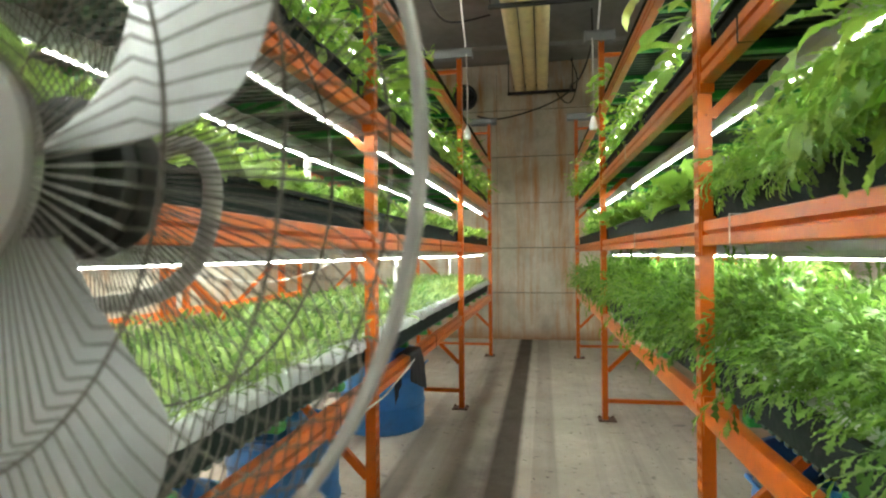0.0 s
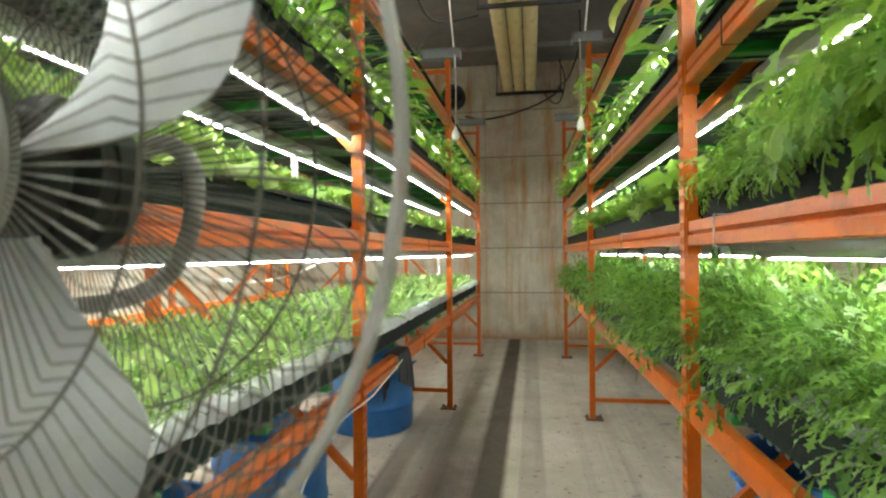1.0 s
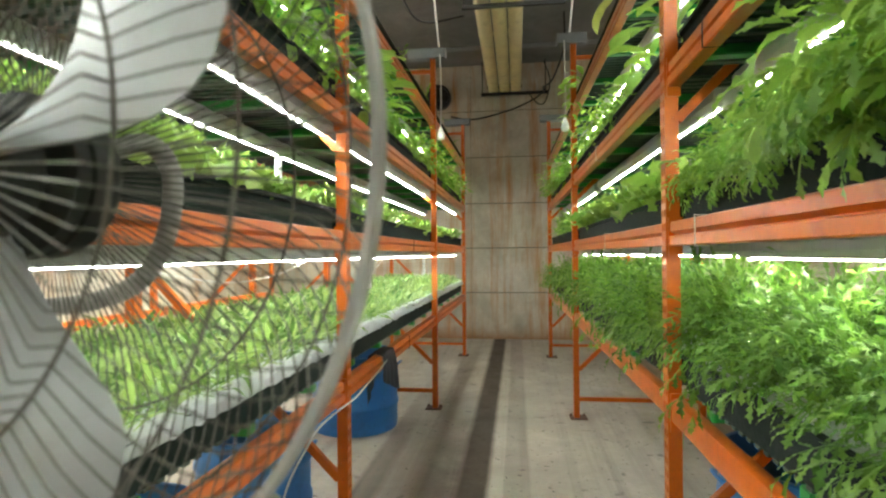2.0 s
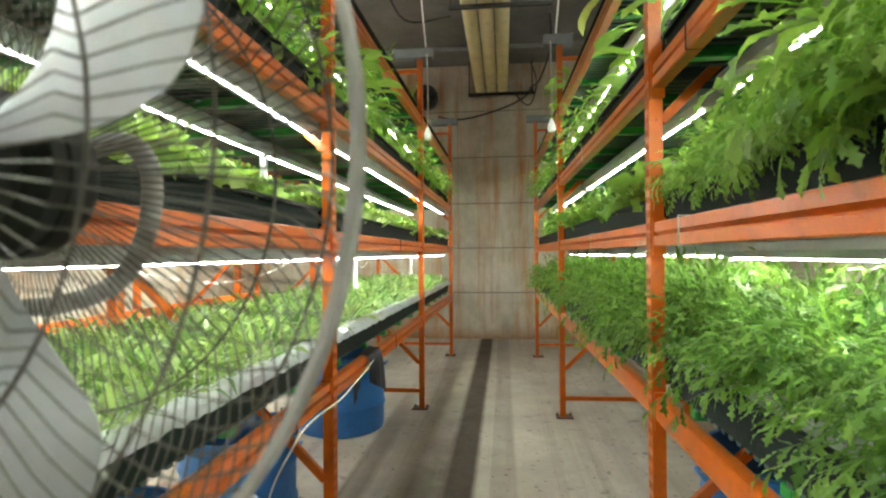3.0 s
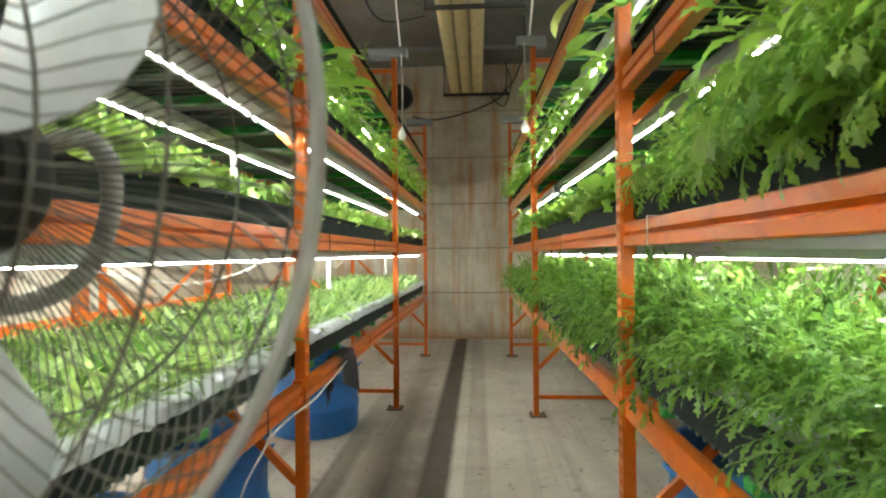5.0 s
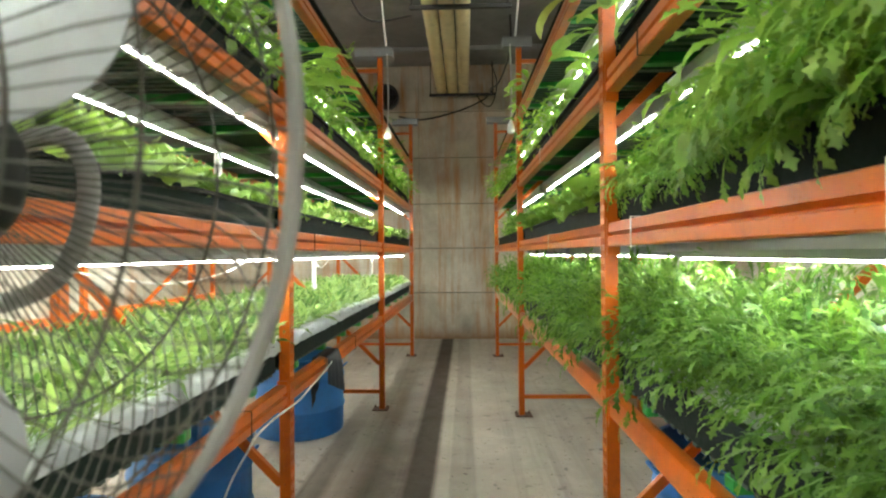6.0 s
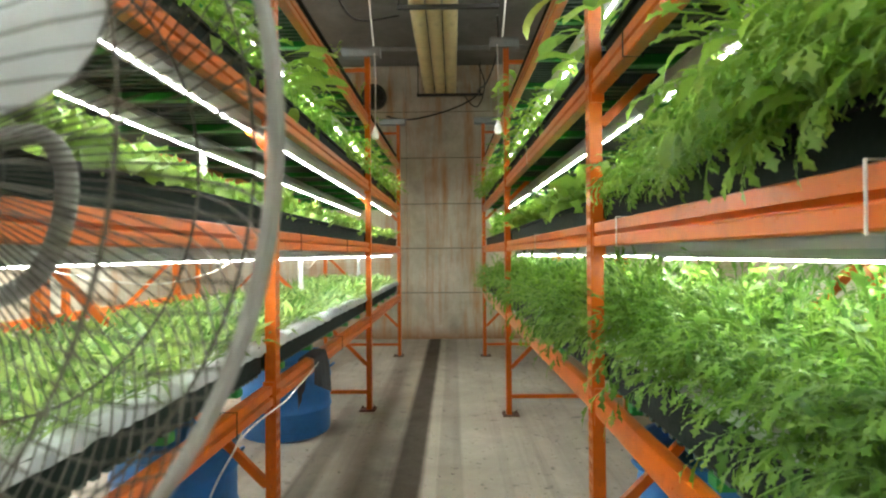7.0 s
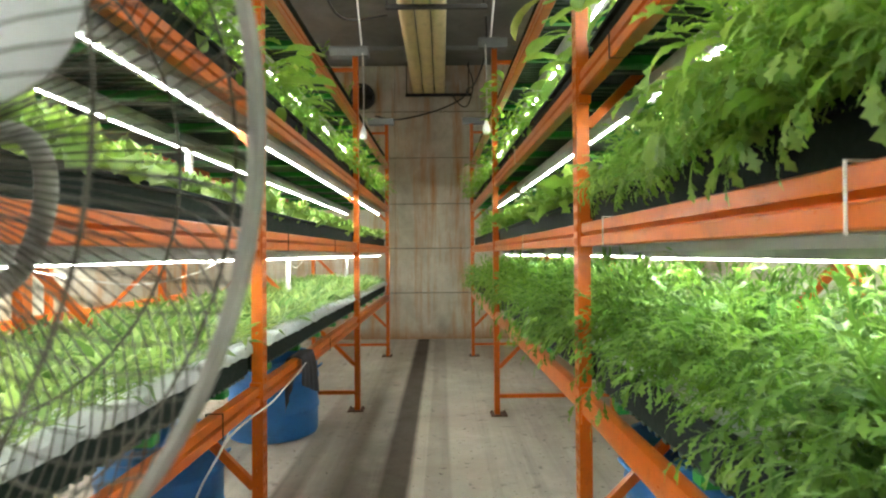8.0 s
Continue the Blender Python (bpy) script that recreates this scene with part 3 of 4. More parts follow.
# ---------------------------------------------------------------- plants
def leaf_arrays(rg, n, length, width, az, rise, droop, base, lobes=0.0, stalk=0.25, cup=0.25, wave=0.0, roll=0.0, teeth=1):
    """Points and quads of one leaf: it leaves base at the angle rise and bends over by droop along its length."""
    verts = np.zeros((n + 1, 3, 3))
    ca, sa = math.cos(az), math.sin(az)
    out, side, upv = np.array((ca, sa, 0.0)), np.array((-sa, ca, 0.0)), np.array((0, 0, 1.0))
    p = np.array(base, float)
    step = length / n
    for i in range(n + 1):
        t = i / n
        ang = rise - droop * t ** 1.3
        d = out * math.cos(ang) + upv * math.sin(ang)
        nrm = -out * math.sin(ang) + upv * math.cos(ang)
        sd = side * math.cos(roll * t) + nrm * math.sin(roll * t)
        nn = np.cross(d, sd)
        if t < stalk:
            w = width * 0.05
        else:
            u = (t - stalk) / (1 - stalk)
            w = width * (0.08 + 1.02 * u ** 0.75 * max(0.0, 1 - u) ** 0.38)
            if lobes and (i % 2 == 0):
                w *= 1 - lobes
            w *= rg.uniform(0.85, 1.15) if lobes else 1.0
        fwd = d * step * (0.40 if lobes and i % 2 else 0.0)
        wv = wave * width * (1 if i % 2 else -1) * rg.uniform(0.6, 1.2)
        lift = nn * (w * cup)
        verts[i, 0] = p - sd * w + fwd + lift + nn * wv
        verts[i, 1] = p
        verts[i, 2] = p + sd * w + fwd + lift - nn * wv * rg.uniform(-0.5, 1.0)
        p = p + d * step
    idx = np.arange((n + 1) * 3).reshape(n + 1, 3)
    quads = np.concatenate([np.stack([idx[:-1, k], idx[:-1, k + 1], idx[1:, k + 1], idx[1:, k]], 1) for k in (0, 1)])
    return verts.reshape(-1, 3), quads


def gather(leaves):
    V, F, o = [], [], 0
    for v, f in leaves:
        V.append(v)
        F.append(f + o)
        o += len(v)
    return np.concatenate(V), np.concatenate(F)


def array_mesh(name, V, F, material, smooth=True):
    me = bpy.data.meshes.new(name)
    me.vertices.add(len(V))
    me.vertices.foreach_set("co", V.astype(np.float32).ravel())
    me.loops.add(F.size)
    me.loops.foreach_set("vertex_index", F.astype(np.int32).ravel())
    me.polygons.add(len(F))
    me.polygons.foreach_set("loop_start", np.arange(0, F.size, F.shape[1], dtype=np.int32))
    me.update(calc_edges=True)
    me.validate()
    me.materials.append(material)
    if smooth:
        me.shade_smooth()
    return me


def sprig(rg, base, az, rise, length, droop, pairs, size, slim, lobes=0.0, bare=0.28, cut=7):
    """A thin bent stalk with small leaves along its upper part and one at the tip."""
    n = 6
    out = [leaf_arrays(rg, n, length, 0.05, az, rise, droop, base, stalk=1.1, cup=0.0)]
    mids = out[0][0].reshape(-1, 3, 3)[:, 1]
    for k in range(pairs):
        t = bare + (1 - bare) * (k + rg.random()) / pairs
        i = min(n - 1, int(t * n))
        p = mids[i] + (mids[i + 1] - mids[i]) * (t * n - i)
        sd = 1 if k % 2 else -1
        ln = size * rg.uniform(0.6, 1.35) * (1.25 - 0.5 * abs(t - 0.6))
        out.append(leaf_arrays(rg, cut, ln, ln * rg.uniform(*slim), az + sd * rg.uniform(0.5, 1.4), rise - droop * t + rg.uniform(-0.5, 0.5), rg.uniform(0.0, 1.1), p,
                               lobes=lobes, stalk=0.1, cup=rg.uniform(-0.2, 0.5), wave=0.05, roll=rg.uniform(-1.2, 1.2)))
    out.append(leaf_arrays(rg, cut, size * 1.3, size * 1.3 * slim[1], az, rise - droop, rg.uniform(0.2, 1.0), mids[-1], lobes=lobes, stalk=0.05, cup=0.2, wave=0.05))
    return gather(out)


def bush(seed, stalks, height, reach, pairs, size, slim, lobes=0.0, lean=0.0, big=0, big_size=0.09, cut=7):
    """A bushy plant of many sprigs, with a few large notched leaves; lean pushes it over the tray's edge (to -x)."""
    rg = random.Random(seed)
    out = []
    for k in range(stalks):
        az = rg.uniform(0, math.tau)
        u = rg.random()
        rise, over = radians(88 - 42 * u), 0.0
        if lean and rg.random() < lean:
            az = math.pi + rg.uniform(-0.9, 0.9)
            rise = radians(rg.uniform(20, 66))
            over = 0.4
        base = (rg.uniform(-0.5, 0.5) * reach, rg.uniform(-0.5, 0.5) * reach, 0.0)
        out.append(sprig(rg, base, az, rise, height * rg.uniform(0.55, 1.0), rg.uniform(0.2, 1.2) + 0.5 * u + over, pairs, size, slim, lobes, cut=cut))
    for k in range(big):
        az = rg.uniform(0, math.tau) if not lean or rg.random() > 0.72 else math.pi + rg.uniform(-1.2, 1.2)
        r = reach * rg.uniform(0.2, 0.8)
        ln = big_size * rg.uniform(0.7, 1.35)
        out.append(leaf_arrays(rg, 13, ln * 1.7, ln * rg.uniform(0.45, 0.66), az, radians(rg.uniform(-10, 70)), rg.uniform(0.8, 2.0), (r * math.cos(az), r * math.sin(az), height * rg.uniform(0.05, 0.7)),
                               lobes=0.30 if lobes else 0.0, stalk=0.30, cup=rg.uniform(-0.1, 0.3), wave=0.05 if lobes else 0.015, roll=rg.uniform(-0.45, 0.45)))
    return out


def mizuna(seed, edge=False):
    return bush(seed, 38, 0.37, 0.16, 15, 0.036, (0.24, 0.42), 0.62, 0.40 if edge else 0.0, 4 if edge else 0, 0.05, 7)


def mizuna_far(seed, edge=False):
    return bush(seed, 17, 0.37, 0.16, 10, 0.043, (0.26, 0.44), 0.55, 0.36 if edge else 0.0, 2, 0.055, 3)


def broad(seed, edge=False):
    return bush(seed, 36, 0.35, 0.16, 14, 0.030, (0.30, 0.48), 0.55, 0.30 if edge else 0.0, 9 if edge else 4, 0.074, 7)


def broad_far(seed, edge=False):
    return bush(seed, 13, 0.33, 0.16, 8, 0.042, (0.36, 0.58), 0.36, 0.36 if edge else 0.0, 10, 0.055, 3)


def hanging(seed):
    """Sprigs and large notched leaves that all fall over the tray's edge."""
    return bush(seed, 9, 0.26, 0.12, 12, 0.032, (0.30, 0.48), 0.5, 1.0, 9, 0.080, 7)


def chard(seed):
    """A few big round leaves on long stalks."""
    return bush(seed, 0, 0.24, 0.12, 0, 0.03, (0.4, 0.6), 0.0, 0.5, 15, 0.095)


def lettuce(seed):
    rg = random.Random(seed)
    out = []
    for k in range(38):
        f = k / 38
        az = k * 2.4 + rg.uniform(-0.3, 0.3)
        out.append(leaf_arrays(rg, 11, rg.uniform(0.10, 0.16) * (1.05 - 0.35 * f), rg.uniform(0.055, 0.085) * (1.0 - 0.3 * f), az, radians(25 + 58 * f), rg.uniform(0.2, 1.5), (0, 0, 0.0),
                               lobes=0.34, stalk=0.08, cup=rg.uniform(0.0, 0.6), wave=0.22, roll=rg.uniform(-0.6, 0.6)))
    return out


def seedling(seed):
    rg = random.Random(seed)
    out = []
    for k in range(25):
        az = rg.uniform(0, math.tau)
        out.append(leaf_arrays(rg, 5, rg.uniform(0.06, 0.18), rg.uniform(0.015, 0.034), az, radians(rg.uniform(35, 85)), rg.uniform(0.5, 1.8), (rg.uniform(-0.05, 0.05), rg.uniform(-0.05, 0.05), 0.0),
                               lobes=0.36, stalk=0.42, cup=rg.uniform(0, 0.5), wave=0.05, roll=rg.uniform(-0.8, 0.8)))
    return out


VARIANTS = {}
for kind, make, mt in (("mizuna_plant", lambda s: mizuna(s), M_MIZUNA), ("mizuna_thin", lambda s: mizuna_far(s), M_MIZUNA), ("mizuna_far_edge", lambda s: mizuna_far(s, True), M_MIZUNA), ("mustard_thin", lambda s: broad_far(s), M_BROAD), ("mustard_far_edge", lambda s: broad_far(s, True), M_BROAD), ("chard_edge", chard, M_BROAD), ("mizuna_edge", lambda s: mizuna(s, True), M_MIZUNA),
                       ("mustard_plant", lambda s: broad(s), M_BROAD), ("mustard_edge", lambda s: broad(s, True), M_BROAD),
                       ("lettuce_plant", lettuce, M_LETTUCE), ("kale_plant", lettuce, M_BROAD), ("mustard_hang_edge", hanging, M_BROAD), ("seedling_clump", seedling, M_SPROUT)):
    VARIANTS[kind] = []
    for i in range(5):
        leaves = make(100 + 17 * i)
        V, F = gather(leaves)
        VARIANTS[kind].append((array_mesh(kind, V, F, mt), V, F, mt, leaves))
LEAF_MESHES = {}

LABELS = {"mizuna_plant": ("feathery bright green mizuna growing in a tray", "leafy plant"),
          "mizuna_edge": ("feathery green mizuna spilling over the tray edge", "leafy plant"),
          "mustard_plant": ("notched green mustard greens growing in a tray", "leafy plant"),
          "mustard_edge": ("large notched mustard leaves hanging over an orange beam", "leafy plant"),
          "lettuce_plant": ("pale green frilly lettuce head in a tray", "lettuce"),
          "seedling_clump": ("clump of small pale green seedlings in white board", "seedlings")}
LABELS.update(mizuna_thin=LABELS["mizuna_plant"], mizuna_far_edge=LABELS["mizuna_edge"], mustard_thin=LABELS["mustard_plant"], mustard_far_edge=LABELS["mustard_edge"])
LABELS["kale_plant"] = ("curly bright green kale head in a tray", "leafy plant")
LABELS["mustard_hang_edge"] = LABELS["mustard_edge"]
LABELS["chard_edge"] = ("big round dark green leaves hanging over the rack beam", "leafy plant")
NAMES = {"mustard_hang_edge": "mustard_plant", "mizuna_thin": "mizuna_plant", "mizuna_far_edge": "mizuna_plant", "mustard_thin": "mustard_plant", "mustard_far_edge": "mustard_plant", "chard_edge": "chard_plant", "mizuna_edge": "mizuna_plant", "mustard_edge": "mustard_plant"}
prng = random.Random(11)


def plant(kind, x, y, z, s, scale=1.0, split=False, tip=0.0):
    """One plant; edge kinds lean towards the aisle. split: each sprig or leaf is a part."""
    pick = prng.randrange(5)
    ob = new(NAMES.get(kind, kind), None if split else VARIANTS[kind][pick][0])
    turn = prng.uniform(-25, 25) + (0 if s > 0 else 180) if kind.endswith("edge") else prng.uniform(0, 360)
    k = scale * prng.uniform(0.85, 1.15)
    ob.matrix_basis = bend(x, y) @ pose(x, y, z, prng.uniform(-6, 6), prng.uniform(-6, 6) + tip, turn) @ Matrix.Diagonal((k, k, k * prng.uniform(0.9, 1.1), 1))
    if split:
        key = (kind, pick)
        piece = "leaf" if kind == "lettuce_plant" else "sprig"
        if key not in LEAF_MESHES:
            LEAF_MESHES[key] = [array_mesh(piece, v, f, VARIANTS[kind][pick][3]) for v, f in VARIANTS[kind][pick][4]]
        for me in LEAF_MESHES[key]:
            new(piece, me).parent = ob
    label, cat = LABELS[kind]
    return tagged(ob, label, cat, NAMES.get(kind, kind).replace("_", " ") + "s")


def carpet(name, kind, spots, label, cat):
    """Plants too many to count, one mesh: spots of (x, y, z, scale)."""
    V, F, o = [], [], 0
    for x, y, z, k in spots:
        _, v, f, mt, _ = prng.choice(VARIANTS[kind])
        a = prng.uniform(0, math.tau)
        k *= prng.uniform(0.85, 1.15)
        R = np.array(((math.cos(a), -math.sin(a), 0), (math.sin(a), math.cos(a), 0), (0, 0, 1.0))) * k
        V.append(v @ R.T + np.array(bend(x, y) @ Vector((x, y, z))))
        F.append(f + o)
        o += len(v)
    ob = new(name, array_mesh(name, np.concatenate(V), np.concatenate(F), mt))
    return tagged(ob, label, cat, kind="stuff")


def spread(y0, y1, dy, xs_, jx=0.03, jy=0.03):
    y = y0
    while y < y1:
        for x in xs_:
            yield x + prng.uniform(-jx, jx), y + prng.uniform(-jy, jy)
        y += dy


Z0, Z1, Z2, Z3 = (z + 0.107 for z in TRAYS)   # tops of the planting boards

# right rack, lowest tier: a dense hedge of mizuna
for x, y in spread(1.25, 9.35, 0.17, (FACE + 0.17,)):
    x += 0.07 if y < 3.8 else 0.0
    plant("mizuna_edge" if y < 4.4 else "mizuna_far_edge", x, y, Z0, 1, 1.0, split=y < 6.5)
for x, y in spread(1.2, 9.35, 0.17, (FACE + 0.36,)):
    plant("mizuna_plant" if y < 3.6 else "mizuna_thin", x, y, Z0, 1, 1.0, split=y < 3.6)
carpet("mizuna_bed", "mizuna_thin", [(x, y, Z0, 1.0) for x, y in spread(1.2, 9.35, 0.31, (FACE + 0.58, FACE + 0.84))], "dense bed of feathery mizuna behind the front row", "leafy plants")

for x, y in spread(1.3, 2.6, 0.22, (FACE + 0.28,)):
    plant("mizuna_edge", x, y, Z0 - 0.02, 1, 0.9, split=True)

# right rack, middle tier: mustard greens near, smaller heads beyond
for x, y in spread(1.2, 2.6, 0.13, (FACE + 0.17,)):
    x -= 0.06 if y < 2.3 else 0.02
    plant("mustard_edge", x, y, Z1, 1, 1.05, split=True)
for x, y in spread(1.15, 2.5, 0.15, (FACE + 0.30,)):
    plant("mustard_edge", x, y, Z1, 1, 1.0, split=True)
for x, y in spread(1.2, 3.2, 0.17, (FACE + 0.46,)):
    plant("mizuna_plant", x, y, Z1, 1, 0.92, split=True)
for x, y in spread(2.68, 3.5, 0.13, (FACE + 0.18, FACE + 0.30)):
    front = x < FACE + 0.24
    plant("mustard_edge" if front else "mustard_plant", x - 0.03 * front, y, Z1, 1, 0.78 if y < 3.1 else 0.66, split=front)
for x, y in spread(1.35, 3.4, 0.18, (FACE + 0.10,), 0.012):
    plant("mustard_hang_edge", x, y, Z1 + 0.02, 1, 1.0 if y < 2.7 else 0.75, split=True, tip=-34)
for x, y in spread(3.82, 6.4, 0.2, (FACE + 0.19,)):
    plant("kale_plant", x, y, Z1, 1, 1.75)
carpet("mustard_bed", "mustard_thin", [(x, y, Z1, 0.85) for x, y in spread(1.2, 3.4, 0.26, (FACE + 0.62, FACE + 0.86))], "bed of notched mustard greens behind the front row", "leafy plants")
for x, y in [q for q in spread(3.85, 9.3, 0.18, (FACE + 0.17, FACE + 0.36)) if q[1] > 6.4 or q[0] > FACE + 0.27]:
    plant("mizuna_thin" if prng.random() < 0.6 else "mustard_thin", x, y, Z1, 1, 0.85)
carpet("greens_bed", "mizuna_thin", [(x, y, Z1, 0.7) for x, y in spread(3.85, 9.3, 0.36, (FACE + 0.6, FACE + 0.85))], "bed of mixed greens behind the front row", "leafy plants")

# right rack, upper tiers
for x, y in spread(4.7, 9.3, 0.3, (FACE + 0.16,)):
    plant("mustard_far_edge", x, y, Z2, 1, 1.0)
carpet("upper_greens", "mizuna_thin", [(x, y, Z2, 0.7) for x, y in spread(2.9, 9.3, 0.8, (FACE + 0.45, FACE + 0.8))], "greens on the upper tier, half hidden by the beam", "leafy plants")
for x, y, z, k in ((0.76, 6.30, Z3, 0.75), (0.74, 6.62, Z3, 0.8), (0.76, 6.95, Z3, 0.7), (0.80, 3.82, Z2, 1.0), (0.88, 4.45, Z2, 1.0), (0.78, 3.30, Z2, 1.0), (0.88, 5.0, Z2, 0.9)):
    plant("chard_edge", x, y, z, 1, k, split=True)

for x, y, k in ((0.74, 7.5, 0.8), (0.70, 8.5, 0.9), (0.70, 9.15, 0.85)):
    plant("mustard_far_edge", x, y, Z2, 1, k)
lv, lf = leaf_arrays(random.Random(3), 10, 0.30, 0.075, math.pi * 0.93, radians(-25), 1.3, (0.70, 4.36, TIERS[3] + BEAM_H + 0.03), lobes=0.0, stalk=0.12, cup=0.3, wave=0.03, roll=0.4)
tagged(new("wilted_leaf", array_mesh("wilted_leaf", lv, lf, M_PALE)), "long pale yellow leaf hanging over the beam", "leaf")

# left rack: seedlings below, lettuces on the middle tier, greens above
carpet("seedling_bed", "seedling_clump", [(x, y, Z0 - 0.03, 1.0) for x, y in spread(1.9, 9.35, 0.11, [-FACE - 0.16 - 0.105 * i for i in range(9)], 0.03)], "bed of small pale green seedlings on white board", "seedlings")
for x, y in spread(2.0, 9.2, 0.17, (-FACE - 0.20, -FACE - 0.40)):
    plant("lettuce_plant", x, y, Z1, -1, 1.7 if y < 3.3 else 1.32, split=2.2 < y < 3.3)
carpet("lettuce_bed", "lettuce_plant", [(x, y, Z1, 1.3) for x, y in spread(2.0, 9.2, 0.2, (-FACE - 0.62, -FACE - 0.86))], "bed of pale lettuces behind the front rows", "lettuces")
for x, y in spread(2.6, 9.3, 0.22, (-FACE - 0.13, -FACE - 0.42)):
    plant("mustard_far_edge" if prng.random() < 0.5 else "mustard_thin", x, y, Z2, -1, 0.95)
for x, y, k in ((-0.78, 4.22, 1.3), (-0.76, 4.55, 1.2), (-0.78, 5.0, 1.0), (-0.80, 3.5, 0.9)):
    plant("chard_edge", x, y, Z2, -1, k, split=True)
for x, y in spread(4.4, 9.3, 1.1, (-FACE - 0.13,)):
    plant("mustard_thin", x, y, Z3, -1, 0.6)

# beds behind the walker
carpet("rear_mizuna_bed", "mizuna_thin", [(x, y, z, 0.95) for z in (Z0, Z1) for x, y in spread(-2.1, 1.1, 0.6, (FACE + 0.25, FACE + 0.65))], "bed of feathery greens further along the rack", "leafy plants")
carpet("rear_seedling_bed", "seedling_clump", [(x, y, z, 1.0) for z in (Z0, Z1) for x, y in spread(-1.4, 1.85, 0.3, [-FACE - 0.18 - 0.2 * i for i in range(5)], 0.04)], "bed of small pale seedlings further along the rack", "seedlings")
# ---------------------------------------------------------------- pipes, cables and fittings
def smooth_pts(ctrl, per=8):
    ctrl = [Vector(c) for c in ctrl]
    pts = []
    for i in range(len(ctrl) - 1):
        p0, p1, p2, p3 = ctrl[max(0, i - 1)], ctrl[i], ctrl[i + 1], ctrl[min(len(ctrl) - 1, i + 2)]
        for q in range(per):
            u = q / per
            pts.append(0.5 * ((2 * p1) + (p2 - p0) * u + (2 * p0 - 5 * p1 + 4 * p2 - p3) * u * u + (3 * p1 - p0 - 3 * p2 + p3) * u ** 3))
    return pts + [ctrl[-1]]


def cable(name, ctrl, r, material, label, category="cable", group=""):
    return tagged(part(name, tube(bmesh.new(), smooth_pts(ctrl), r, 8), material, smooth=True), label, category, group)


PIPE_Z = 4.30
for x in (-0.255, -0.065, 0.125):
    root = empty("pipe", pose(x, 0, PIPE_Z))
    tagged(root, "cream jacketed pipe hung under the concrete ceiling", "pipe", "ceiling pipes")
    part("pipe_run", tube(bmesh.new(), [(0, -4.9, 0), (0, 3.0, 0.004), (0, 7.5, -0.004), (0, WALL_Y - 0.02, 0)], 0.088, 24), M_PIPE, root, smooth=True)
    for y in (-1.0, 2.3, 5.4, 8.6):
        part("joint_band", lathe(bmesh.new(), [(0.0885, -0.03), (0.092, -0.028), (0.092, 0.028), (0.0885, 0.03)], 24, cap_start=False, cap_end=False), M_PIPE, root).matrix_basis = pose(0, y, 0, 90, 0, 0)
for y in (WALL_Y - 0.16, 7.55, 4.0, 0.3):
    root = empty("pipe_hanger", pose(0, y, PIPE_Z))
    tagged(root, "black steel hanger bar carrying the ceiling pipes", "pipe hanger", "pipe hangers")
    part("bar", one_box(-0.46, 0.66, -0.022, 0.022, -0.14, -0.094, bevel=0.004), M_BLACK, root)
    for x in (-0.44, 0.62):
        part("rod", tube(bmesh.new(), [(x, 0, -0.10), (x, 0, CEIL_Z - PIPE_Z)], 0.008, 8), M_BLACK, root)
    for x in (-0.255, -0.065, 0.125):
        part("clamp", tube(bmesh.new(), [(x + 0.093 * math.cos(a), 0, 0.093 * math.sin(a)) for a in [math.pi * k / 12 for k in range(-1, 14)]], 0.007, 6), M_BLACK, root)

cable("wall_cable", [(-1.0, WALL_Y - 0.03, 3.86), (-0.6, WALL_Y - 0.03, 3.80), (0.0, WALL_Y - 0.03, 3.93), (0.45, WALL_Y - 0.03, 4.12), (0.64, WALL_Y - 0.05, 4.30)], 0.014, M_BLACK, "black cable sagging across the concrete wall", group="black cables")
cable("hanging_cable", [(0.66, 7.75, 4.16), (0.70, 8.3, 3.95), (0.62, 9.2, 3.85), (0.55, 10.2, 4.05), (0.60, WALL_Y - 0.16, 4.18)], 0.012, M_BLACK, "black cable looping between pipe hangers", group="black cables")
cable("loop_cable", [(-0.46, 7.75, 4.18), (-0.9, 7.4, 4.0), (-1.1, 7.2, 4.3), (-1.2, 7.1, 4.74)], 0.012, M_BLACK, "black cable drooping from the ceiling", group="black cables")
cable("loop_cable", [(0.35, WALL_Y - 0.1, 4.18), (0.5, WALL_Y - 0.12, 4.0), (0.62, WALL_Y - 0.1, 4.05), (0.7, WALL_Y - 0.08, 4.4), (0.6, WALL_Y - 0.06, 4.74)], 0.010, M_BLACK, "black cable looping from the wall bracket", group="black cables")


def ventilator(x, z):
    root = empty("wall_ventilator", pose(x, WALL_Y - 0.012, z, 90, 0, 0))
    tagged(root, "black round ventilator on the concrete wall", "ventilator")
    part("housing", lathe(bmesh.new(), [(0.20, 0.0), (0.21, 0.02), (0.21, 0.16), (0.19, 0.17), (0.18, 0.15), (0.18, 0.03)], 32), M_BLACK, root, smooth=True)
    part("hub", lathe(bmesh.new(), [(0.05, 0.03), (0.05, 0.12), (0.03, 0.13)], 16), M_MOTOR, root)
    for k in range(5):
        bm = one_box(0.045, 0.17, -0.04, 0.04, 0.07, 0.078)
        bmesh.ops.rotate(bm, matrix=Matrix.Rotation(0.4, 3, "X"), cent=(0, 0, 0.075), verts=bm.verts)
        bmesh.ops.rotate(bm, matrix=Matrix.Rotation(k * math.tau / 5, 3, "Z"), verts=bm.verts)
        part("blade", bm, M_MOTOR, root)


ventilator(-1.20, 4.18)


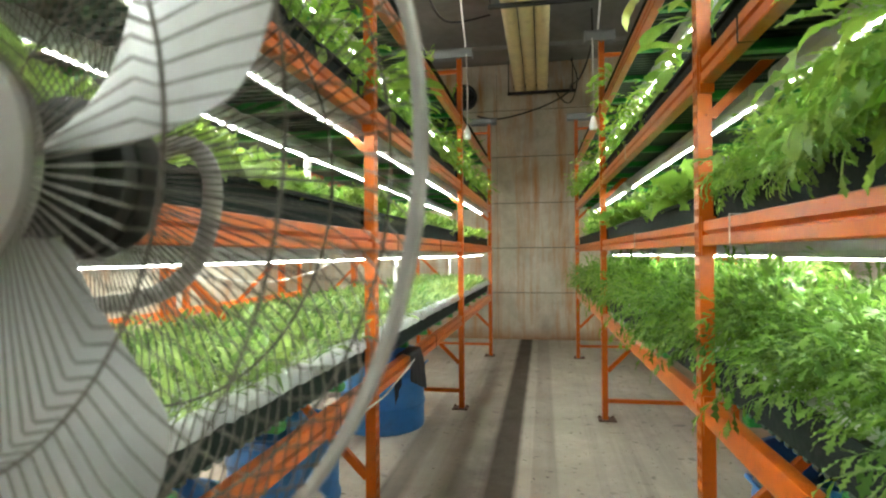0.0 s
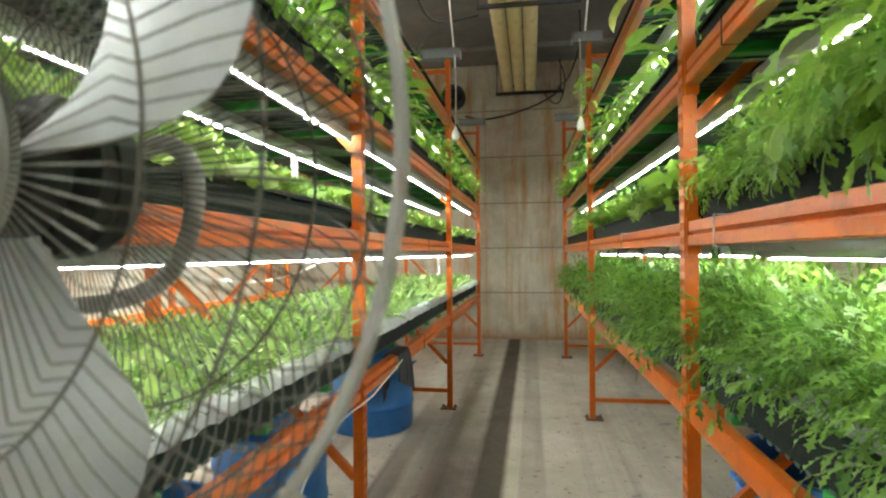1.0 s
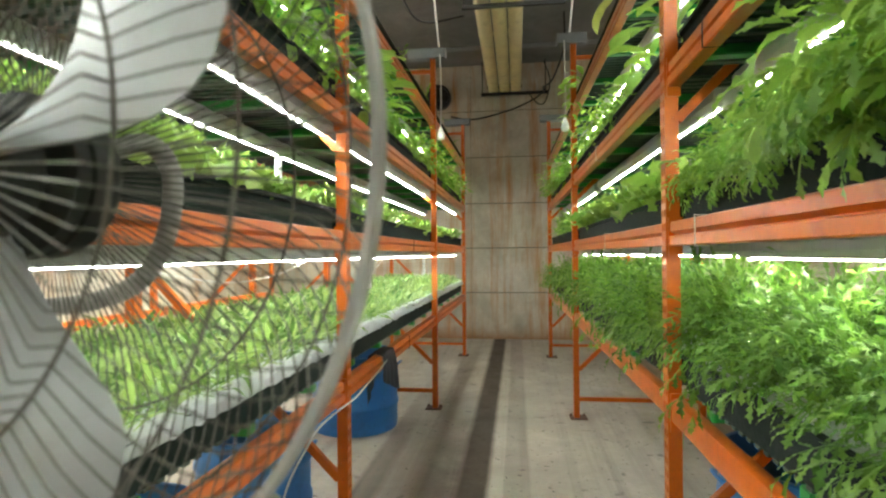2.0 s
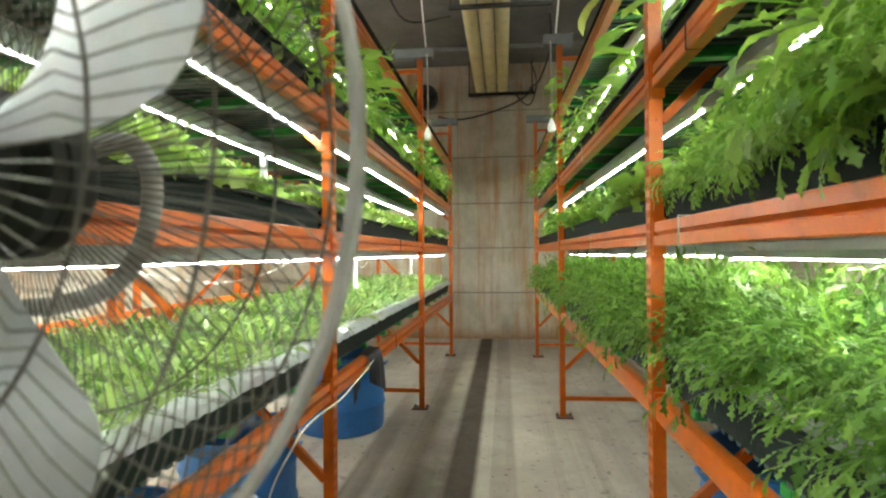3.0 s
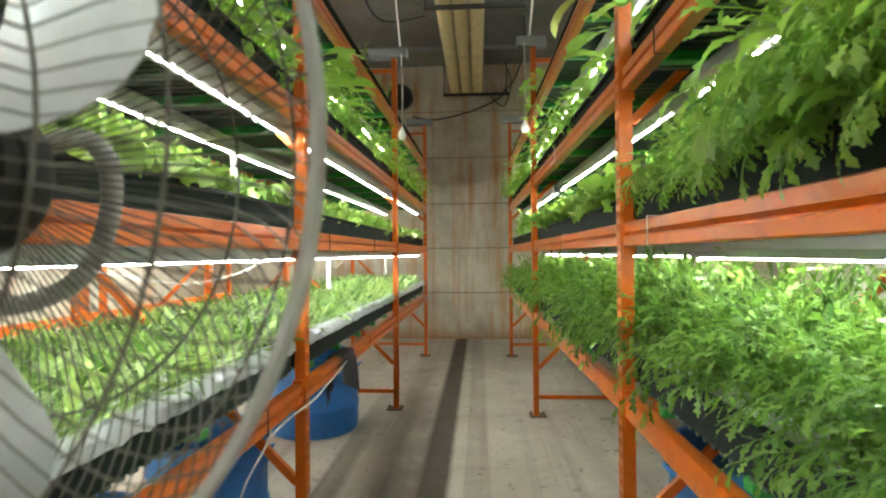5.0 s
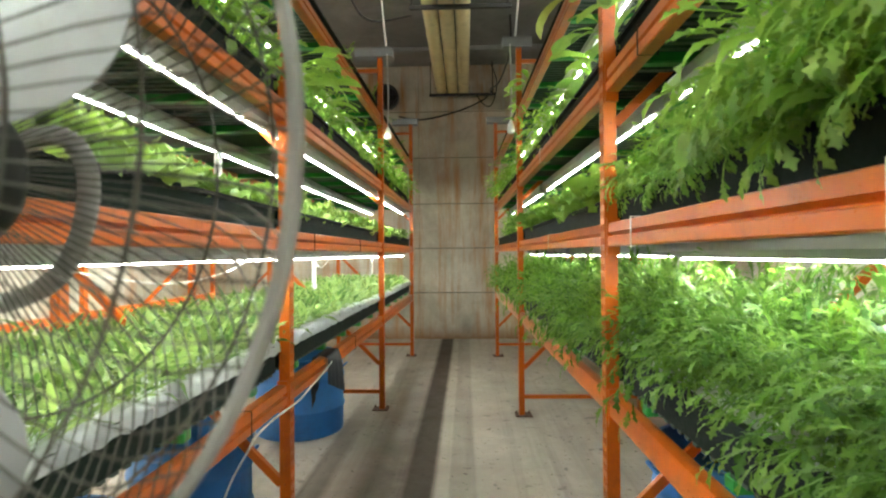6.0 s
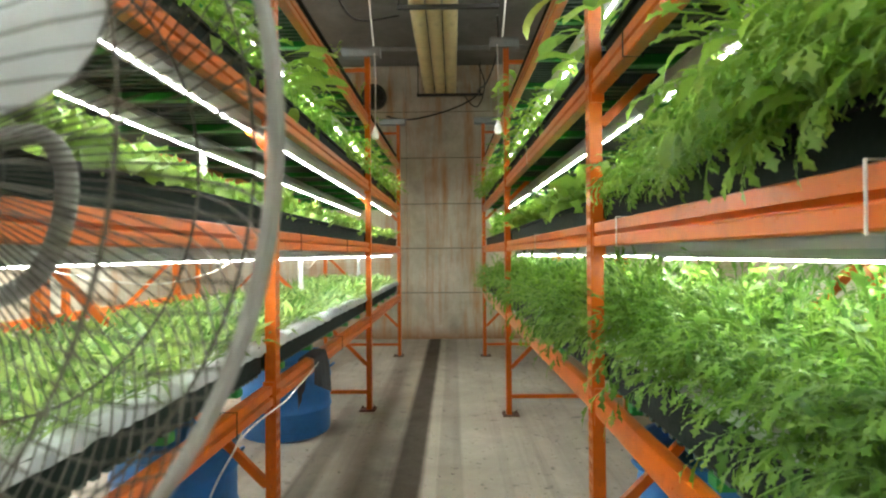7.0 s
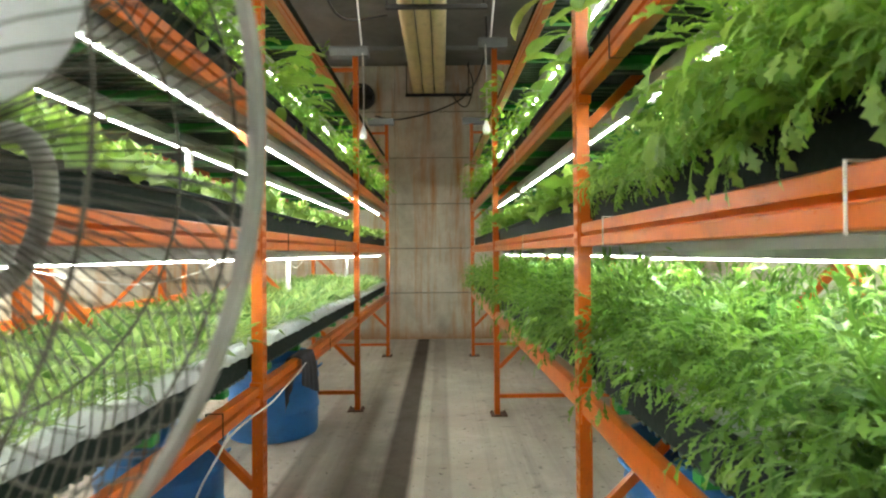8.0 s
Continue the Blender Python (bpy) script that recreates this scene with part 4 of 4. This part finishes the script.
def junction(s, x0, x1, y, drop):
    """Galvanised channel on a post top, with a feed cable and a white socket hanging down the post."""
    ch = empty("cable_channel", bend(s, y) @ pose(0, y, POST_H))
    tagged(ch, "grey galvanised cable channel on top of a rack post", "cable channel", "cable channels")
    part("channel", one_box(min(x0, x1), max(x0, x1), -0.06, 0.06, 0.0, 0.075, bevel=0.004), M_GALV, ch)
    part("cover", one_box(min(x0, x1) - 0.006, max(x0, x1) + 0.006, -0.066, 0.066, 0.075, 0.085, bevel=0.002), M_GALV, ch)
    if drop:
        cable("feed_cable", [(s * 0.66, y - 0.02, CEIL_Z), (s * 0.655, y - 0.03, 4.1), (s * 0.60, y - 0.045, 3.44)], 0.008, M_CABLE, "white feed cable from ceiling to rack", group="feed cables")
        so = empty("socket", bend(s, y) @ pose(s * 0.605, y - 0.06, 2.60))
        tagged(so, "white plastic plug socket hanging on its cable", "socket", "sockets")
        part("socket_body", lathe(bmesh.new(), [(0.016, -0.05), (0.032, -0.046), (0.036, -0.012), (0.027, 0.025), (0.014, 0.06), (0.008, 0.075)], 16), M_WHITE, so, smooth=True)
        part("cord", tube(bmesh.new(), smooth_pts([(0, 0, 0.07), (0.004, 0.005, 0.4), (-0.004, 0, 0.76)]), 0.006, 8), M_CABLE, so, smooth=True)


junction(-1, -0.56, -0.92, 6.73, True)
junction(1, 0.54, 0.80, 6.55, True)
junction(-1, -0.58, -0.95, 9.50, False)
junction(1, 0.56, 0.95, 9.48, False)


# ---------------------------------------------------------------- drums, cloth, ties and cables on the racks
def drum(x, y, h, label, r=0.285):
    root = empty("drum", pose(x, y, 0))
    tagged(root, label, "drum", "blue drums")
    prof = [(r - 0.03, 0.0), (r - 0.006, 0.012), (r, 0.04), (r, h * 0.30), (r + 0.010, h * 0.33), (r + 0.010, h * 0.36), (r, h * 0.39),
            (r, h * 0.68), (r + 0.010, h * 0.71), (r + 0.010, h * 0.74), (r, h * 0.77), (r - 0.004, h - 0.05), (r + 0.014, h - 0.04), (r + 0.016, h - 0.006), (r + 0.008, h),
            (r - 0.010, h - 0.002), (r - 0.014, h - 0.05), (r - 0.016, 0.04), (r - 0.05, 0.03)]
    shell = part("shell", lathe(bmesh.new(), prof, 40), M_BLUE, root, smooth=True)
    for sgn in (-1, 1):
        part("grip", tube(bmesh.new(), smooth_pts([(sgn * (r + 0.008), -0.07, h - 0.10), (sgn * (r + 0.03), -0.05, h - 0.085), (sgn * (r + 0.03), 0.05, h - 0.085), (sgn * (r + 0.008), 0.07, h - 0.10)], 4), 0.009, 8), M_BLUE, shell, smooth=True)


drum(-1.27, 6.12, 0.64, "wide open blue plastic drum under the seedling rack", 0.36)
drum(-1.25, 4.22, 0.58, "open blue plastic drum under the seedling rack")
drum(-1.27, 3.2, 0.58, "open blue plastic drum under the seedling rack")
drum(1.29, 3.82, 0.66, "wide open blue plastic drum under the greens rack", 0.36)
drum(1.33, 3.05, 0.56, "open blue plastic drum under the greens rack")


def cloth(y):
    """Charcoal rag thrown over the low beam; its back corner hangs lower behind the beam."""
    bm = bmesh.new()
    top = LEFT_TIERS[0] + BEAM_H + 0.004
    rg = random.Random(8)
    nx, ny = 28, 16
    rows_ = []
    for j in range(ny + 1):
        v = j / ny
        rear_drop, front_drop = 0.27 * (1 - v) ** 0.7 + 0.04, 0.15 + 0.10 * v
        row = []
        for i in range(nx + 1):
            d = -rear_drop - 0.03 + (rear_drop + front_drop + 0.06) * i / nx
            fold = 0.010 * math.sin(v * 13 + i * 0.12) + rg.uniform(-0.0015, 0.0015)
            if d < -0.03:
                hang = -0.03 - d
                p = (-FACE - 0.068 - 0.01 - abs(fold) * min(1, hang * 12), top - hang)
            elif d < 0.03:
                p = (-FACE - 0.035 + d * 1.35, top + 0.006 - 0.004 * abs(d) / 0.03)
            else:
                hang = d - 0.03
                p = (-FACE + 0.010 + abs(fold) * min(1, hang * 12) + 0.04 * v * min(1, hang * 5), top - hang)
            row.append(bm.verts.new((p[0], y + v * 0.30 * (1 - 0.2 * i / nx) + fold * 0.5, p[1])))
        rows_.append(row)
    for A, B in zip(rows_, rows_[1:]):
        for i in range(nx):
            bm.faces.new((A[i], A[i + 1], B[i + 1], B[i]))
    bmesh.ops.solidify(bm, geom=bm.faces[:], thickness=0.003)
    return tagged(part("cloth", bm, M_CLOTH, smooth=True), "charcoal cloth hung over the orange low beam", "cloth")


cloth(4.58)


def tie(s, y, z, material, label):
    """Thin strap pulled round a beam."""
    x0, x1, z0, z1 = s * (FACE + 0.004), s * (FACE + 0.066), z - 0.004, z + BEAM_H + 0.004
    bm = tube(bmesh.new(), [(x0, y, z0), (x0, y, z1), (x1, y, z1), (x1, y, z0)], 0.0028, 6, closed=True)
    bmesh.ops.transform(bm, matrix=bend(s, y), verts=bm.verts)
    return tagged(part("cable_tie", bm, material), label, "cable tie", "cable ties")


for y, z in ((2.18, TIERS[1]), (3.27, TIERS[1]), (4.9, TIERS[1]), (5.2, TIERS[2])):
    tie(1, y, z, M_CABLE, "pale plastic tie round an orange beam")
for s, y, z in ((-1, 3.5, LEFT_TIERS[0]), (-1, 4.37, TIERS[1]), (-1, 5.6, TIERS[1]), (-1, 5.4, LEFT_TIERS[0]), (1, 3.18, TIERS[2])):
    tie(s, y, z, M_BLACK, "black plastic tie round an orange beam")

cable("power_cable", [(-0.645, 4.66, 0.85), (-0.645, 4.45, 0.825), (-0.64, 4.2, 0.812), (-0.63, 3.97, 0.806), (-0.645, 3.7, 0.805), (-0.65, 3.52, 0.795), (-0.68, 3.50, 0.74), (-0.77, 3.50, 0.56), (-0.84, 3.50, 0.25), (-0.87, 3.50, 0.06), (-0.90, 3.46, 0.008), (-1.0, 3.40, 0.008)], 0.0042, M_CABLE, "white power cable strung along the low beam", group="white cables")
cable("light_cable", [(-1.22, 3.2, 1.44), (-1.25, 3.6, 1.38), (-1.27, 4.1, 1.335), (-1.25, 4.6, 1.37), (-1.22, 4.9, 1.44)], 0.003, M_CABLE, "thin white cable sagging between grow lights", group="white cables")
cable("light_cable", [(-1.22, 6.4, 1.44), (-1.24, 6.6, 1.37), (-1.25, 6.8, 1.35), (-1.22, 7.0, 1.44)], 0.003, M_CABLE, "thin white cable sagging between grow lights", group="white cables")


def riser(x, y, z0, z1):
    root = empty("water_pipe", bend(x, y) @ pose(x, y, z0))
    tagged(root, "white plastic water riser pipe beside a tray", "water pipe", "water pipes")
    part("pipe_run", tube(bmesh.new(), [(0, 0, 0), (0, 0, z1 - z0)], 0.021, 14), M_WHITE, root, smooth=True)
    part("coupling", lathe(bmesh.new(), [(0.0215, 0.10), (0.027, 0.105), (0.027, 0.15), (0.0215, 0.155)], 14, cap_start=False, cap_end=False), M_WHITE, root, smooth=True)


riser(-1.22, 6.32, Z0 - 0.02, TIERS[1])
riser(-1.22, 9.2, Z0 - 0.02, TIERS[1])
riser(-1.22, 4.45, Z1 - 0.02, TIERS[2])
riser(-1.22, 6.9, Z1 - 0.02, TIERS[2])


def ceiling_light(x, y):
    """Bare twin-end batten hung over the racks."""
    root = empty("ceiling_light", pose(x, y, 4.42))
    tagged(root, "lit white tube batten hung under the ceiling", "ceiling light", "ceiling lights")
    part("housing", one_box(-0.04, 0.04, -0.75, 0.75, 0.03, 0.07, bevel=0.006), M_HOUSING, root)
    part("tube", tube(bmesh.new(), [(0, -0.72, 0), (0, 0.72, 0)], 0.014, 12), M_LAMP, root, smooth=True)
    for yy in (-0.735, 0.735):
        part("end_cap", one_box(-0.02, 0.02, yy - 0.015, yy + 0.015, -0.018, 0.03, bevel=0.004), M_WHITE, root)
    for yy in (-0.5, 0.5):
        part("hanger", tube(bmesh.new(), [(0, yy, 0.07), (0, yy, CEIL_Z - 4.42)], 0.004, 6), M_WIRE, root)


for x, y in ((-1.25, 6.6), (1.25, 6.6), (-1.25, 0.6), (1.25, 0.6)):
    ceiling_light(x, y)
